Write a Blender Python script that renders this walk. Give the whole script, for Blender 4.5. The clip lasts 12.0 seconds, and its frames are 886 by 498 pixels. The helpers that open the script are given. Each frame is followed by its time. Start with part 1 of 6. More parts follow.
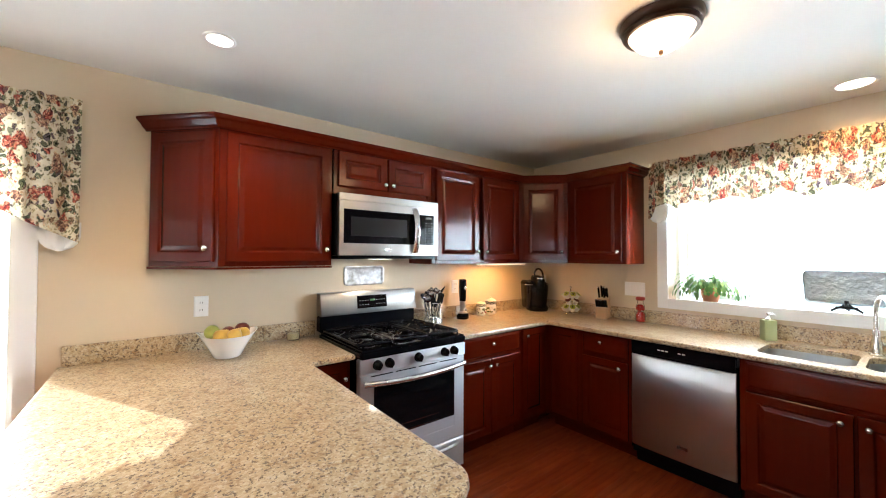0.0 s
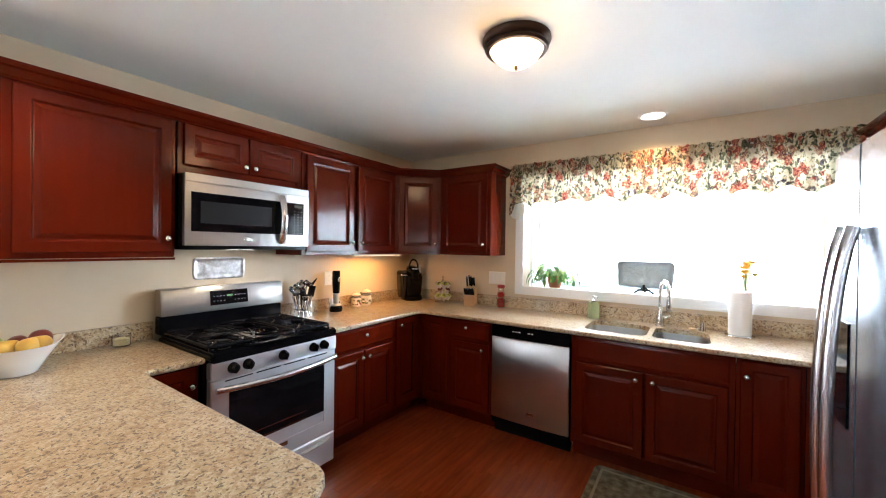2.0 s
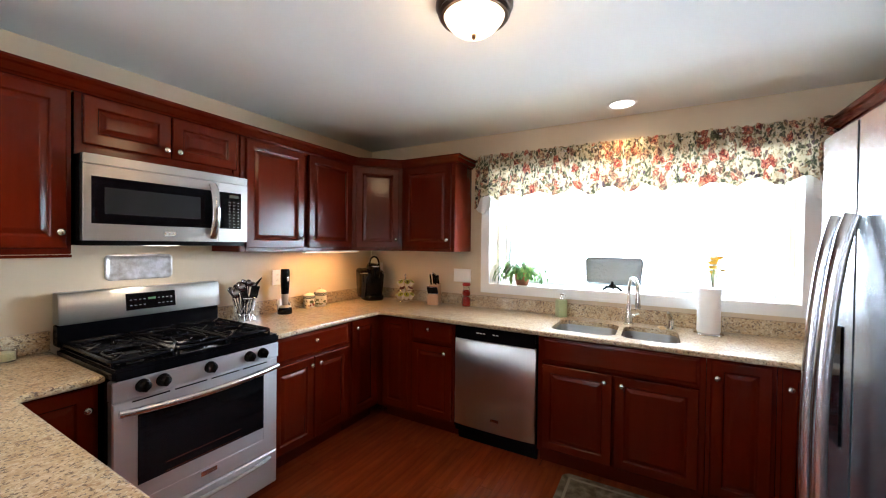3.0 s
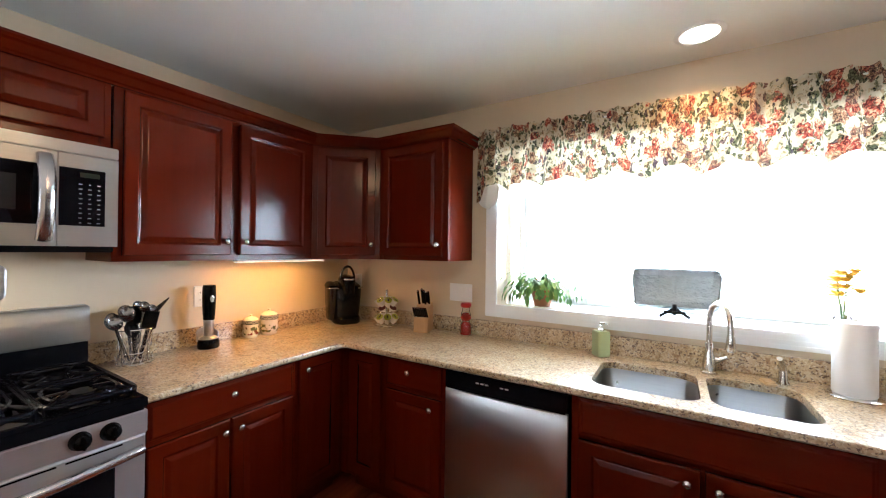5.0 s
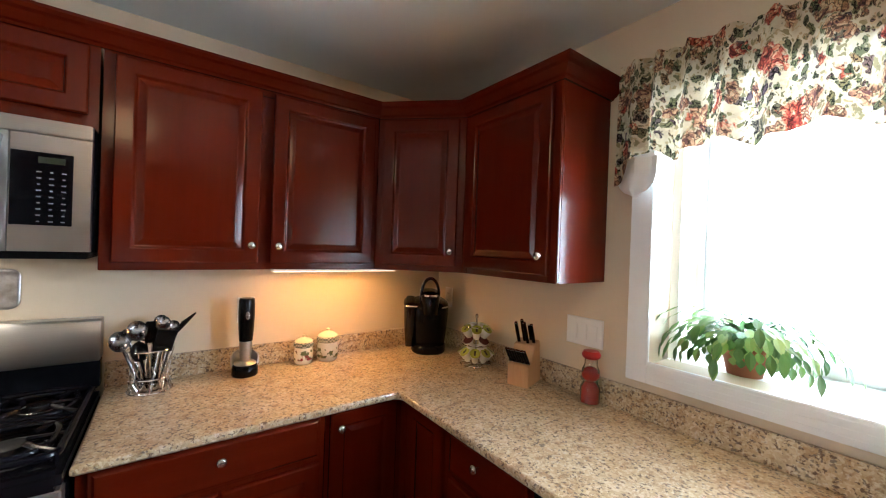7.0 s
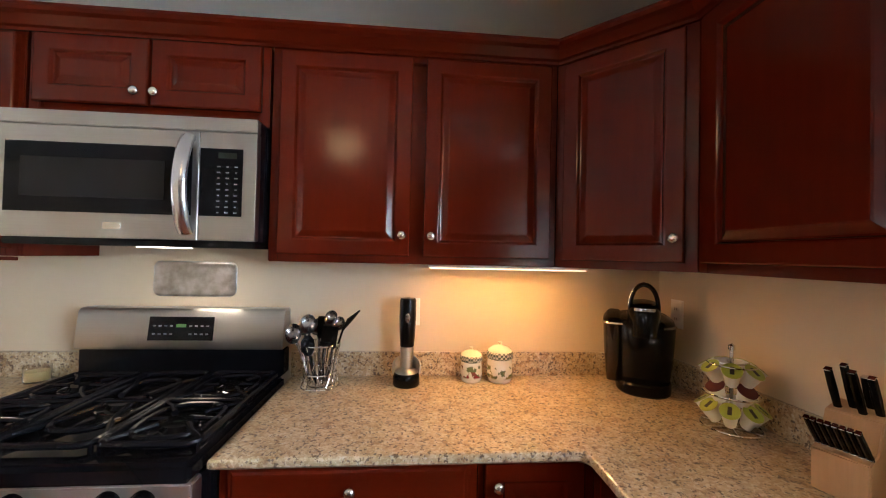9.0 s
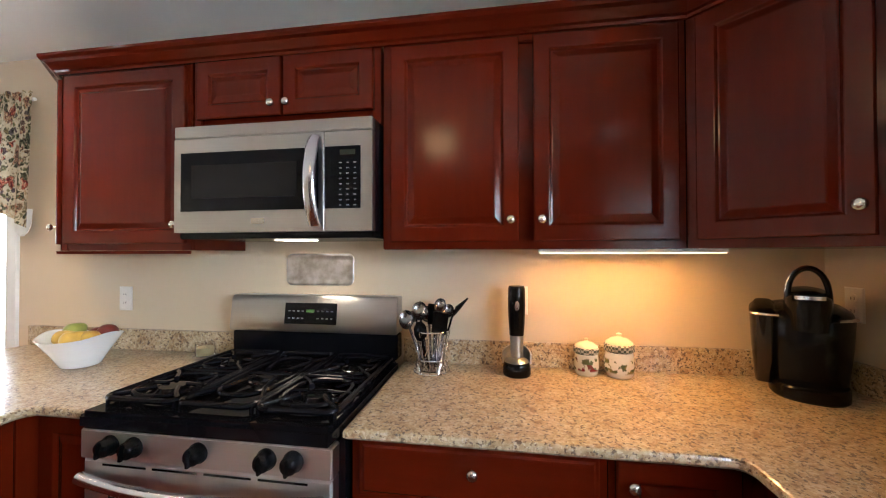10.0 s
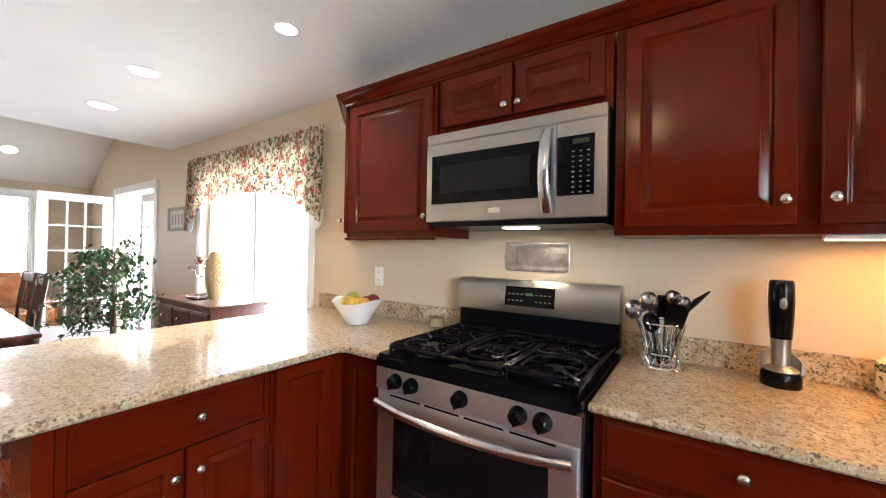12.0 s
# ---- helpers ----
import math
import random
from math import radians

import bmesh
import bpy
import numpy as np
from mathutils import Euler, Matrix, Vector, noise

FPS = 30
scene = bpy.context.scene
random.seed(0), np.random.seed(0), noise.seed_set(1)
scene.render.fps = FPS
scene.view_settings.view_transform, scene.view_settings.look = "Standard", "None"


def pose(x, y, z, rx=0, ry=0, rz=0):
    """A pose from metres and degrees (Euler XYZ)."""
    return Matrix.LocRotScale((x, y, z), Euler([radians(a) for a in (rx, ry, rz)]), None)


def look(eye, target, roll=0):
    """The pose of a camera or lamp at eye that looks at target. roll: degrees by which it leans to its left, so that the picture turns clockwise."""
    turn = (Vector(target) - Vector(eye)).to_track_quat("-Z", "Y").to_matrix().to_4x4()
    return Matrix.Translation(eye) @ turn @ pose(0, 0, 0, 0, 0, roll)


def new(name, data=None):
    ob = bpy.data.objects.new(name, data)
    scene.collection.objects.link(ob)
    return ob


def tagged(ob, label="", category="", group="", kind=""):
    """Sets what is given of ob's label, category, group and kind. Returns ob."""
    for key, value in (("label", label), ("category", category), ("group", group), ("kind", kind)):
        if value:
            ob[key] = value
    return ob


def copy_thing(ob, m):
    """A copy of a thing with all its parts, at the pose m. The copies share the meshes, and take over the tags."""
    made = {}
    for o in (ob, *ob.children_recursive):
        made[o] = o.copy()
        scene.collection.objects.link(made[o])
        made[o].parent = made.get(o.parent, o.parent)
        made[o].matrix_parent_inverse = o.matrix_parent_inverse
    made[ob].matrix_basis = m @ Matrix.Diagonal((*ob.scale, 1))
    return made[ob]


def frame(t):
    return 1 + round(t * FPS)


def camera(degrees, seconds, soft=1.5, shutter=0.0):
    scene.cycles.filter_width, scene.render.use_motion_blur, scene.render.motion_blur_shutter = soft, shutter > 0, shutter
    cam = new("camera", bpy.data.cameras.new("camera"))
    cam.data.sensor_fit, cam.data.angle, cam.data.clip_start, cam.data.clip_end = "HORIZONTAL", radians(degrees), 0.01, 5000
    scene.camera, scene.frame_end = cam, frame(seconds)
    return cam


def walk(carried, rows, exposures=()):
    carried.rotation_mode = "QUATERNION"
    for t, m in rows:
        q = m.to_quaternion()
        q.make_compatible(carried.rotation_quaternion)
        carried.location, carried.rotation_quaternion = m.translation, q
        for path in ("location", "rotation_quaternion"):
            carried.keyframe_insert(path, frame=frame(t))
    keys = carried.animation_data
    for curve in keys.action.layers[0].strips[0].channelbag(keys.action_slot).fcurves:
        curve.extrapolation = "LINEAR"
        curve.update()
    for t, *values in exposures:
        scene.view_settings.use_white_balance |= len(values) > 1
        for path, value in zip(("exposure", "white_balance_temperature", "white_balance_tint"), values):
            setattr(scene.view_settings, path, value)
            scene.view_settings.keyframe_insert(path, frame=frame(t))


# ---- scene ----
cam = camera(99.9, 12.0, soft=1.1)
PATH = [
    (0, (-1.277, -2.57, 1.434), (-0.042, -0.997, 1.471), 0.2),
    (0.5, (-1.27, -2.585, 1.433), (0.095, -1.124, 1.458), 0.4),
    (1, (-1.272, -2.6, 1.443), (0.216, -1.263, 1.451), 0.6),
    (1.5, (-1.263, -2.601, 1.443), (0.325, -1.386, 1.441), 0.7),
    (2, (-1.245, -2.615, 1.449), (0.416, -1.502, 1.435), 0.8),
    (2.5, (-1.171, -2.601, 1.44), (0.543, -1.571, 1.42), 0.7),
    (3, (-1.012, -2.579, 1.439), (0.725, -1.589, 1.411), 0.7),
    (3.2, (-0.948, -2.568, 1.43), (0.795, -1.587, 1.409), 0.7),
    (4.8, (-0.322, -2.289, 1.421), (1.417, -1.301, 1.434), 0.4),
    (5, (-0.199, -2.283, 1.436), (1.501, -1.23, 1.444), 0.7),
    (5.5, (0.012, -2.263, 1.424), (1.619, -1.073, 1.472), 1.3),
    (6, (0.22, -2.159, 1.463), (1.731, -0.849, 1.481), 2.0),
    (6.5, (0.422, -2.068, 1.485), (1.784, -0.604, 1.478), 2.3),
    (6.7, (0.488, -2.032, 1.489), (1.783, -0.507, 1.48), 2.1),
    (8.3, (0.855, -1.696, 1.452), (1.401, 0.228, 1.482), 2.5),
    (8.5, (0.88, -1.661, 1.429), (1.3, 0.294, 1.473), 2.1),
    (9, (0.876, -1.617, 1.404), (1.037, 0.376, 1.44), 1.3),
    (9.5, (0.848, -1.591, 1.38), (0.769, 0.408, 1.409), 0.7),
    (10, (0.802, -1.596, 1.357), (0.496, 0.38, 1.382), -0.1),
    (10.5, (0.757, -1.617, 1.335), (0.229, 0.312, 1.341), -0.3),
    (11, (0.711, -1.65, 1.308), (-0.03, 0.208, 1.315), 0.0),
    (11.5, (0.661, -1.693, 1.303), (-0.275, 0.075, 1.311), 0.9),
    (12, (0.626, -1.748, 1.304), (-0.494, -0.091, 1.317), 1.1),
]
EXPOSURES = [(0.0, 1.00, 5950, 7), (3.0, 0.80, 5850, 8.5), (5.0, 0.76, 5800, 8), (6.7, 0.72, 5750, 8), (8.3, 0.64, 5850, 9), (9.5, 0.68, 5850, 9), (12.0, 0.85, 6050, 9)]
walk(cam, [(t, look(eye, target, roll)) for t, eye, target, roll in PATH], EXPOSURES)

# ---- sky, sun and lamps ----
world = bpy.data.worlds.new("sky")
scene.world = world
world.use_nodes = True
wn = world.node_tree
sky = wn.nodes.new("ShaderNodeTexSky")
sky.sky_type, sky.sun_disc = "NISHITA", False
SUN_FROM = Vector((-0.41, 0.75, 0.50)).normalized()
sky.sun_elevation = math.asin(SUN_FROM.z)
sky.sun_rotation = math.atan2(SUN_FROM.x, SUN_FROM.y)
wn.nodes["Background"].inputs["Strength"].default_value = 0.15
wn.links.new(sky.outputs[0], wn.nodes["Background"].inputs["Color"])


def lamp(name, kind, m, energy, color=(1, 1, 1), **more):
    data = bpy.data.lights.new(name, kind)
    data.energy, data.color = energy, color
    for k, v in more.items():
        if k == "size":
            data.size = v
        elif k == "size_y":
            data.shape, data.size_y = "RECTANGLE", v
        elif k == "angle":
            data.angle = v
        elif k == "radius":
            data.shadow_soft_size = v
        elif k == "cone":
            data.spot_size, data.spot_blend = v, 0.9
    ob = new(name, data)
    ob.matrix_world = m
    return ob


WARM = (1.0, 0.62, 0.30)
lamp("sun", "SUN", look(SUN_FROM * 20, (0, 0, 0)), 5.0, (1, 0.94, 0.86), angle=radians(0.5))
lamp("window_skylight", "AREA", look((2.57, -2.34, 1.56), (0, -2.34, 2.12)), 50, (0.74, 0.88, 1.0), size=1.9, size_y=0.92)
lamp("patio_skylight", "AREA", look((-2.62, 0.24, 0.98), (-2.62, -3, 2.3)), 42, (0.93, 0.96, 1.0), size=1.7, size_y=1.9)
lamp("den_skylight", "AREA", look((-7.15, -1.4, 1.45), (0, -1.4, 1.2)), 5, (0.95, 0.97, 1.0), size=1.3, size_y=1.1)
lamp("french_door_skylight", "AREA", look((-5.35, 0.1, 1.1), (-5.35, -3, 1.0)), 10, (0.95, 0.97, 1.0), size=1.3, size_y=1.9)
lamp("dome_bulb", "POINT", pose(0.335, -1.94, 2.24), 4.6, WARM, radius=0.12)
lamp("sink_can_bulb", "SPOT", pose(1.78, -2.37, 2.36), 23, WARM, radius=0.05, cone=radians(130))
lamp("under_cabinet_strip", "AREA", pose(1.235, -0.19, 1.352), 3.1, (1.0, 0.46, 0.12), size=0.58, size_y=0.03)
lamp("cooktop_bulb", "AREA", pose(0.0, -0.22, 1.395), 0.5, (1.0, 0.75, 0.5), size=0.12, size_y=0.05)
for cx, cy, e in ((-1.05, -0.68, 28), (-2.22, -0.89, 10), (-3.20, -0.85, 5)):
    lamp("can_bulb", "SPOT", pose(cx, cy, 2.36), e, (1.0, 0.66, 0.36), radius=0.05, cone=radians(120))


# ---- materials ----
def mat(name, color=(0.5, 0.5, 0.5), rough=0.5, metal=0.0, **more):
    m = bpy.data.materials.new(name)
    m.use_nodes = True
    b = m.node_tree.nodes["Principled BSDF"]
    b.inputs["Base Color"].default_value = (*color, 1)
    b.inputs["Roughness"].default_value = rough
    b.inputs["Metallic"].default_value = metal
    for k, v in more.items():
        b.inputs[k.replace("_", " ")].default_value = v
    return m


def node(m, kind, **inputs):
    n = m.node_tree.nodes.new(kind)
    for k, v in inputs.items():
        n.inputs[k].default_value = v
    return n


def coords(m, scale=(1, 1, 1), kind="Object"):
    tc = node(m, "ShaderNodeTexCoord")
    mp = node(m, "ShaderNodeMapping")
    mp.inputs["Scale"].default_value = scale
    m.node_tree.links.new(tc.outputs[kind], mp.inputs["Vector"])
    return mp.outputs[0]


def world_coords(m, scale=(1, 1, 1)):
    g = node(m, "ShaderNodeNewGeometry")
    mp = node(m, "ShaderNodeMapping")
    mp.inputs["Scale"].default_value = scale
    m.node_tree.links.new(g.outputs["Position"], mp.inputs["Vector"])
    return mp.outputs[0]


def noise_tex(m, vec, scale, detail=4, rough=0.55):
    n = node(m, "ShaderNodeTexNoise", Scale=scale, Detail=detail, Roughness=rough)
    m.node_tree.links.new(vec, n.inputs["Vector"])
    return n.outputs["Fac"]


def ramp(m, fac, stops):
    r = node(m, "ShaderNodeValToRGB")
    els = r.color_ramp.elements
    while len(els) < len(stops):
        els.new(0.5)
    for e, (p, c) in zip(els, stops):
        e.position, e.color = p, (*c, 1)
    m.node_tree.links.new(fac, r.inputs["Fac"])
    return r.outputs["Color"]


def mix(m, fac, a, b, blend="MIX"):
    n = node(m, "ShaderNodeMix")
    n.data_type, n.blend_type = "RGBA", blend
    L = m.node_tree.links
    for sock, v in ((n.inputs[0], fac), (n.inputs[6], a), (n.inputs[7], b)):
        if isinstance(v, (int, float)):
            sock.default_value = v
        elif isinstance(v, tuple):
            sock.default_value = (*v, 1)
        else:
            L.new(v, sock)
    return n.outputs[2]


def put_color(m, c):
    m.node_tree.links.new(c, m.node_tree.nodes["Principled BSDF"].inputs["Base Color"])


def put_rough(m, fac, lo, hi):
    r = node(m, "ShaderNodeMapRange")
    r.inputs[3].default_value, r.inputs[4].default_value = lo, hi
    m.node_tree.links.new(fac, r.inputs[0])
    m.node_tree.links.new(r.outputs[0], m.node_tree.nodes["Principled BSDF"].inputs["Roughness"])


def bump(m, fac, strength, dist=0.002):
    b = node(m, "ShaderNodeBump", Strength=strength, Distance=dist)
    m.node_tree.links.new(fac, b.inputs["Height"])
    m.node_tree.links.new(b.outputs[0], m.node_tree.nodes["Principled BSDF"].inputs["Normal"])


def painted(name, color, rough, bump_scale=220, amount=0.12):
    m = mat(name, color, rough)
    v = world_coords(m)
    big = noise_tex(m, v, 1.3, 3)
    fine = noise_tex(m, v, bump_scale, 3)
    c = ramp(m, big, [(0.3, tuple(x * 0.96 for x in color)), (0.7, tuple(min(1, x * 1.03) for x in color))])
    put_color(m, c)
    bump(m, fine, amount, 0.001)
    put_rough(m, big, rough - 0.05, rough + 0.05)
    return m


M_WALL = painted("tan_wall_paint", (0.60, 0.492, 0.345), 0.55)
M_CEIL = painted("ceiling_paint", (0.77, 0.775, 0.73), 0.7, 260, 0.2)
M_TRIM = painted("white_trim_paint", (0.80, 0.80, 0.78), 0.35, 90, 0.05)


def wood(name, dark, light, rough, scale, coat=0.0):
    m = mat(name, dark, rough)
    v = coords(m, scale)
    g = noise_tex(m, v, 1.0, 8, 0.62)
    big = noise_tex(m, world_coords(m), 2.6, 2)
    c = ramp(m, g, [(0.32, dark), (0.68, light)])
    c = mix(m, 0.35, c, ramp(m, big, [(0.3, dark), (0.75, light)]))
    info = node(m, "ShaderNodeObjectInfo")
    tone = ramp(m, info.outputs["Random"], [(0.0, (0.84, 0.84, 0.84)), (1.0, (1, 1, 1))])
    c = mix(m, 1.0, c, tone, "MULTIPLY")
    put_color(m, c)
    if "cherry" in name:
        put_rough(m, big, rough - 0.02, rough + 0.06)
    else:
        put_rough(m, g, rough - 0.05, rough + 0.08)
        bump(m, g, 0.05, 0.0005)
    m.node_tree.nodes["Principled BSDF"].inputs["Specular IOR Level"].default_value = 0.25 if "cherry" in name else 0.5
    m.node_tree.nodes["Principled BSDF"].inputs["Coat Weight"].default_value = coat
    m.node_tree.nodes["Principled BSDF"].inputs["Coat Roughness"].default_value = 0.22
    return m


M_CHERRY = wood("cherry_cabinet_wood", (0.080, 0.0066, 0.0014), (0.098, 0.0088, 0.0020), 0.13, (34, 34, 2.2), 0.0)
M_CHERRY_H = wood("cherry_cabinet_wood_lengthwise", (0.080, 0.0066, 0.0014), (0.098, 0.0088, 0.0020), 0.13, (2.2, 34, 34), 0.0)
M_FLOOR = wood("red_oak_floor", (0.12, 0.017, 0.004), (0.27, 0.055, 0.013), 0.20, (2.0, 26, 26), 0.15)
M_DINING = wood("dark_dining_wood", (0.05, 0.014, 0.008), (0.11, 0.035, 0.018), 0.3, (3, 30, 30), 0.3)


def granite():
    """Polished granite: cream and ochre crystals with clustered brown and near-black specks."""
    m = mat("speckled_granite", rough=0.14)
    L = m.node_tree.links
    v = world_coords(m, (1, 1, 1))
    warp = node(m, "ShaderNodeTexNoise", Scale=55.0, Detail=3.0)
    L.new(v, warp.inputs["Vector"])
    bent = node(m, "ShaderNodeMix")
    bent.data_type, bent.blend_type = "RGBA", "LINEAR_LIGHT"
    bent.inputs[0].default_value = 0.008
    L.new(v, bent.inputs[6])
    L.new(warp.outputs["Color"], bent.inputs[7])

    def crystals(scale, stops):
        vo = node(m, "ShaderNodeTexVoronoi", Scale=scale)
        L.new(bent.outputs[2], vo.inputs["Vector"])
        sep = node(m, "ShaderNodeSeparateColor")
        L.new(vo.outputs["Color"], sep.inputs[0])
        return ramp(m, sep.outputs[0], stops), sep

    drift = noise_tex(m, v, 9, 5, 0.65)
    cluster = noise_tex(m, v, 26, 5, 0.7)
    c, _ = crystals(150, [(0.0, (0.27, 0.175, 0.085)), (0.3, (0.39, 0.28, 0.155)), (0.6, (0.49, 0.38, 0.235)), (1.0, (0.62, 0.54, 0.40))])
    c = mix(m, 0.40, c, ramp(m, drift, [(0.35, (0.59, 0.50, 0.35)), (0.52, (0.48, 0.36, 0.21)), (0.68, (0.35, 0.22, 0.10))]))
    brown, _ = crystals(95, [(0.0, (0.32, 0.18, 0.075)), (1.0, (0.17, 0.095, 0.042))])
    c = mix(m, ramp(m, cluster, [(0.55, (0, 0, 0)), (0.62, (0.70, 0.70, 0.70))]), c, brown)
    _, sep = crystals(165, [(0.0, (0, 0, 0)), (1.0, (1, 1, 1))])
    speck = noise_tex(m, world_coords(m, (1.1, 1, 1.2)), 72, 3, 0.62)
    c = mix(m, ramp(m, speck, [(0.58, (0, 0, 0)), (0.62, (0.88, 0.88, 0.88))]), c, (0.085, 0.046, 0.026))
    pale = noise_tex(m, world_coords(m, (1, 1.2, 1)), 38, 4, 0.65)
    c = mix(m, ramp(m, pale, [(0.60, (0, 0, 0)), (0.66, (0.45, 0.45, 0.45))]), c, (0.60, 0.56, 0.47))
    flake = ramp(m, sep.outputs[1], [(0.93, (0, 0, 0)), (0.94, (0.8, 0.8, 0.8))])
    c = mix(m, flake, c, (0.11, 0.085, 0.07))
    put_color(m, c)
    put_rough(m, drift, 0.26, 0.36)
    coat = m.node_tree.nodes["Principled BSDF"]
    coat.inputs["Specular IOR Level"].default_value = 0.35
    coat.inputs["Coat Weight"].default_value = 0.7
    coat.inputs["Coat Roughness"].default_value = 0.05
    return m


M_GRANITE = granite()


def brushed(name, color, rough, scale, stretch=0.0, turn=0.0):
    m = mat(name, color, rough, 1.0, Anisotropic=stretch, Anisotropic_Rotation=turn)
    v = coords(m, scale)
    f = noise_tex(m, v, 1.0, 5, 0.6)
    big = noise_tex(m, world_coords(m), 3.0, 2)
    put_color(m, ramp(m, f, [(0.3, tuple(x * 0.93 for x in color)), (0.7, color)]))
    put_rough(m, big, rough - 0.05, rough + 0.06)
    bump(m, f, 0.02, 0.0004)
    return m


M_STEEL = brushed("brushed_steel_level", (0.46, 0.45, 0.43), 0.32, (3, 400, 400), 0.6, 0.25)
M_STEEL_R = brushed("brushed_range_steel", (0.60, 0.60, 0.62), 0.38, (3, 400, 400), 0.7, 0.25)
M_STEEL_V = brushed("brushed_steel_upright", (0.47, 0.46, 0.44), 0.30, (400, 400, 3), 0.5, 0.0)
STREAKS = node(M_STEEL_V, "ShaderNodeBump", Strength=0.25, Distance=0.02)
M_STEEL_V.node_tree.links.new(noise_tex(M_STEEL_V, coords(M_STEEL_V, (7, 7, 0.3)), 1.0, 2), STREAKS.inputs["Height"])
M_STEEL_V.node_tree.links.new(STREAKS.outputs[0], M_STEEL_V.node_tree.nodes["Principled BSDF"].inputs["Normal"])
M_STEEL_F = brushed("brushed_fridge_steel", (0.38, 0.39, 0.41), 0.22, (3, 400, 400), 0.5, 0.25)
M_SINK = brushed("sink_steel", (0.36, 0.37, 0.38), 0.28, (200, 5, 200))
M_CHROME = mat("chrome", (0.72, 0.72, 0.72), 0.1, 1.0)
M_NICKEL = mat("satin_nickel", (0.66, 0.64, 0.60), 0.25, 1.0)
M_BLACK = mat("black_enamel", (0.004, 0.004, 0.005), 0.07, Specular_IOR_Level=0.12)
M_IRON = mat("cast_iron_grate", (0.004, 0.004, 0.006), 0.20, Specular_IOR_Level=0.15)
M_BGLASS = mat("black_glass", (0.004, 0.004, 0.005), 0.06, Specular_IOR_Level=0.16)
M_BPLAST = mat("black_plastic", (0.004, 0.004, 0.004), 0.2, Specular_IOR_Level=0.15)
M_WPLAST = mat("white_plastic", (0.78, 0.76, 0.72), 0.35)
M_BRONZE = mat("oiled_bronze", (0.05, 0.028, 0.018), 0.35, 0.7)
M_WHITE = mat("white_glaze", (0.80, 0.80, 0.79), 0.12)
M_GLASS = mat("clear_glass", (1, 1, 1), 0.02, 0.0, Transmission_Weight=1.0, IOR=1.45)
M_PANE = mat("window_glass", (1, 1, 1), 0.0, 0.0, Transmission_Weight=1.0, IOR=1.1)


def glow(name, color, strength):
    m = mat(name, color, 0.4)
    b = m.node_tree.nodes["Principled BSDF"]
    b.inputs["Emission Color"].default_value = (*color, 1)
    b.inputs["Emission Strength"].default_value = strength
    return m


M_DOME = glow("lit_frosted_dome", (1.0, 0.78, 0.50), 1.9)
M_LEGEND = mat("grey_key_legend", (0.17, 0.17, 0.17), 0.4)
M_SATIN = mat("satin_handle_steel", (0.62, 0.62, 0.64), 0.22, 1.0)
M_CAN = glow("lit_can_lens", (1.0, 0.93, 0.82), 4.0)
M_STRIP = glow("lit_strip", (1.0, 0.75, 0.45), 1.6)
M_GREEN_LED = glow("green_display", (0.05, 0.13, 0.03), 0.03)


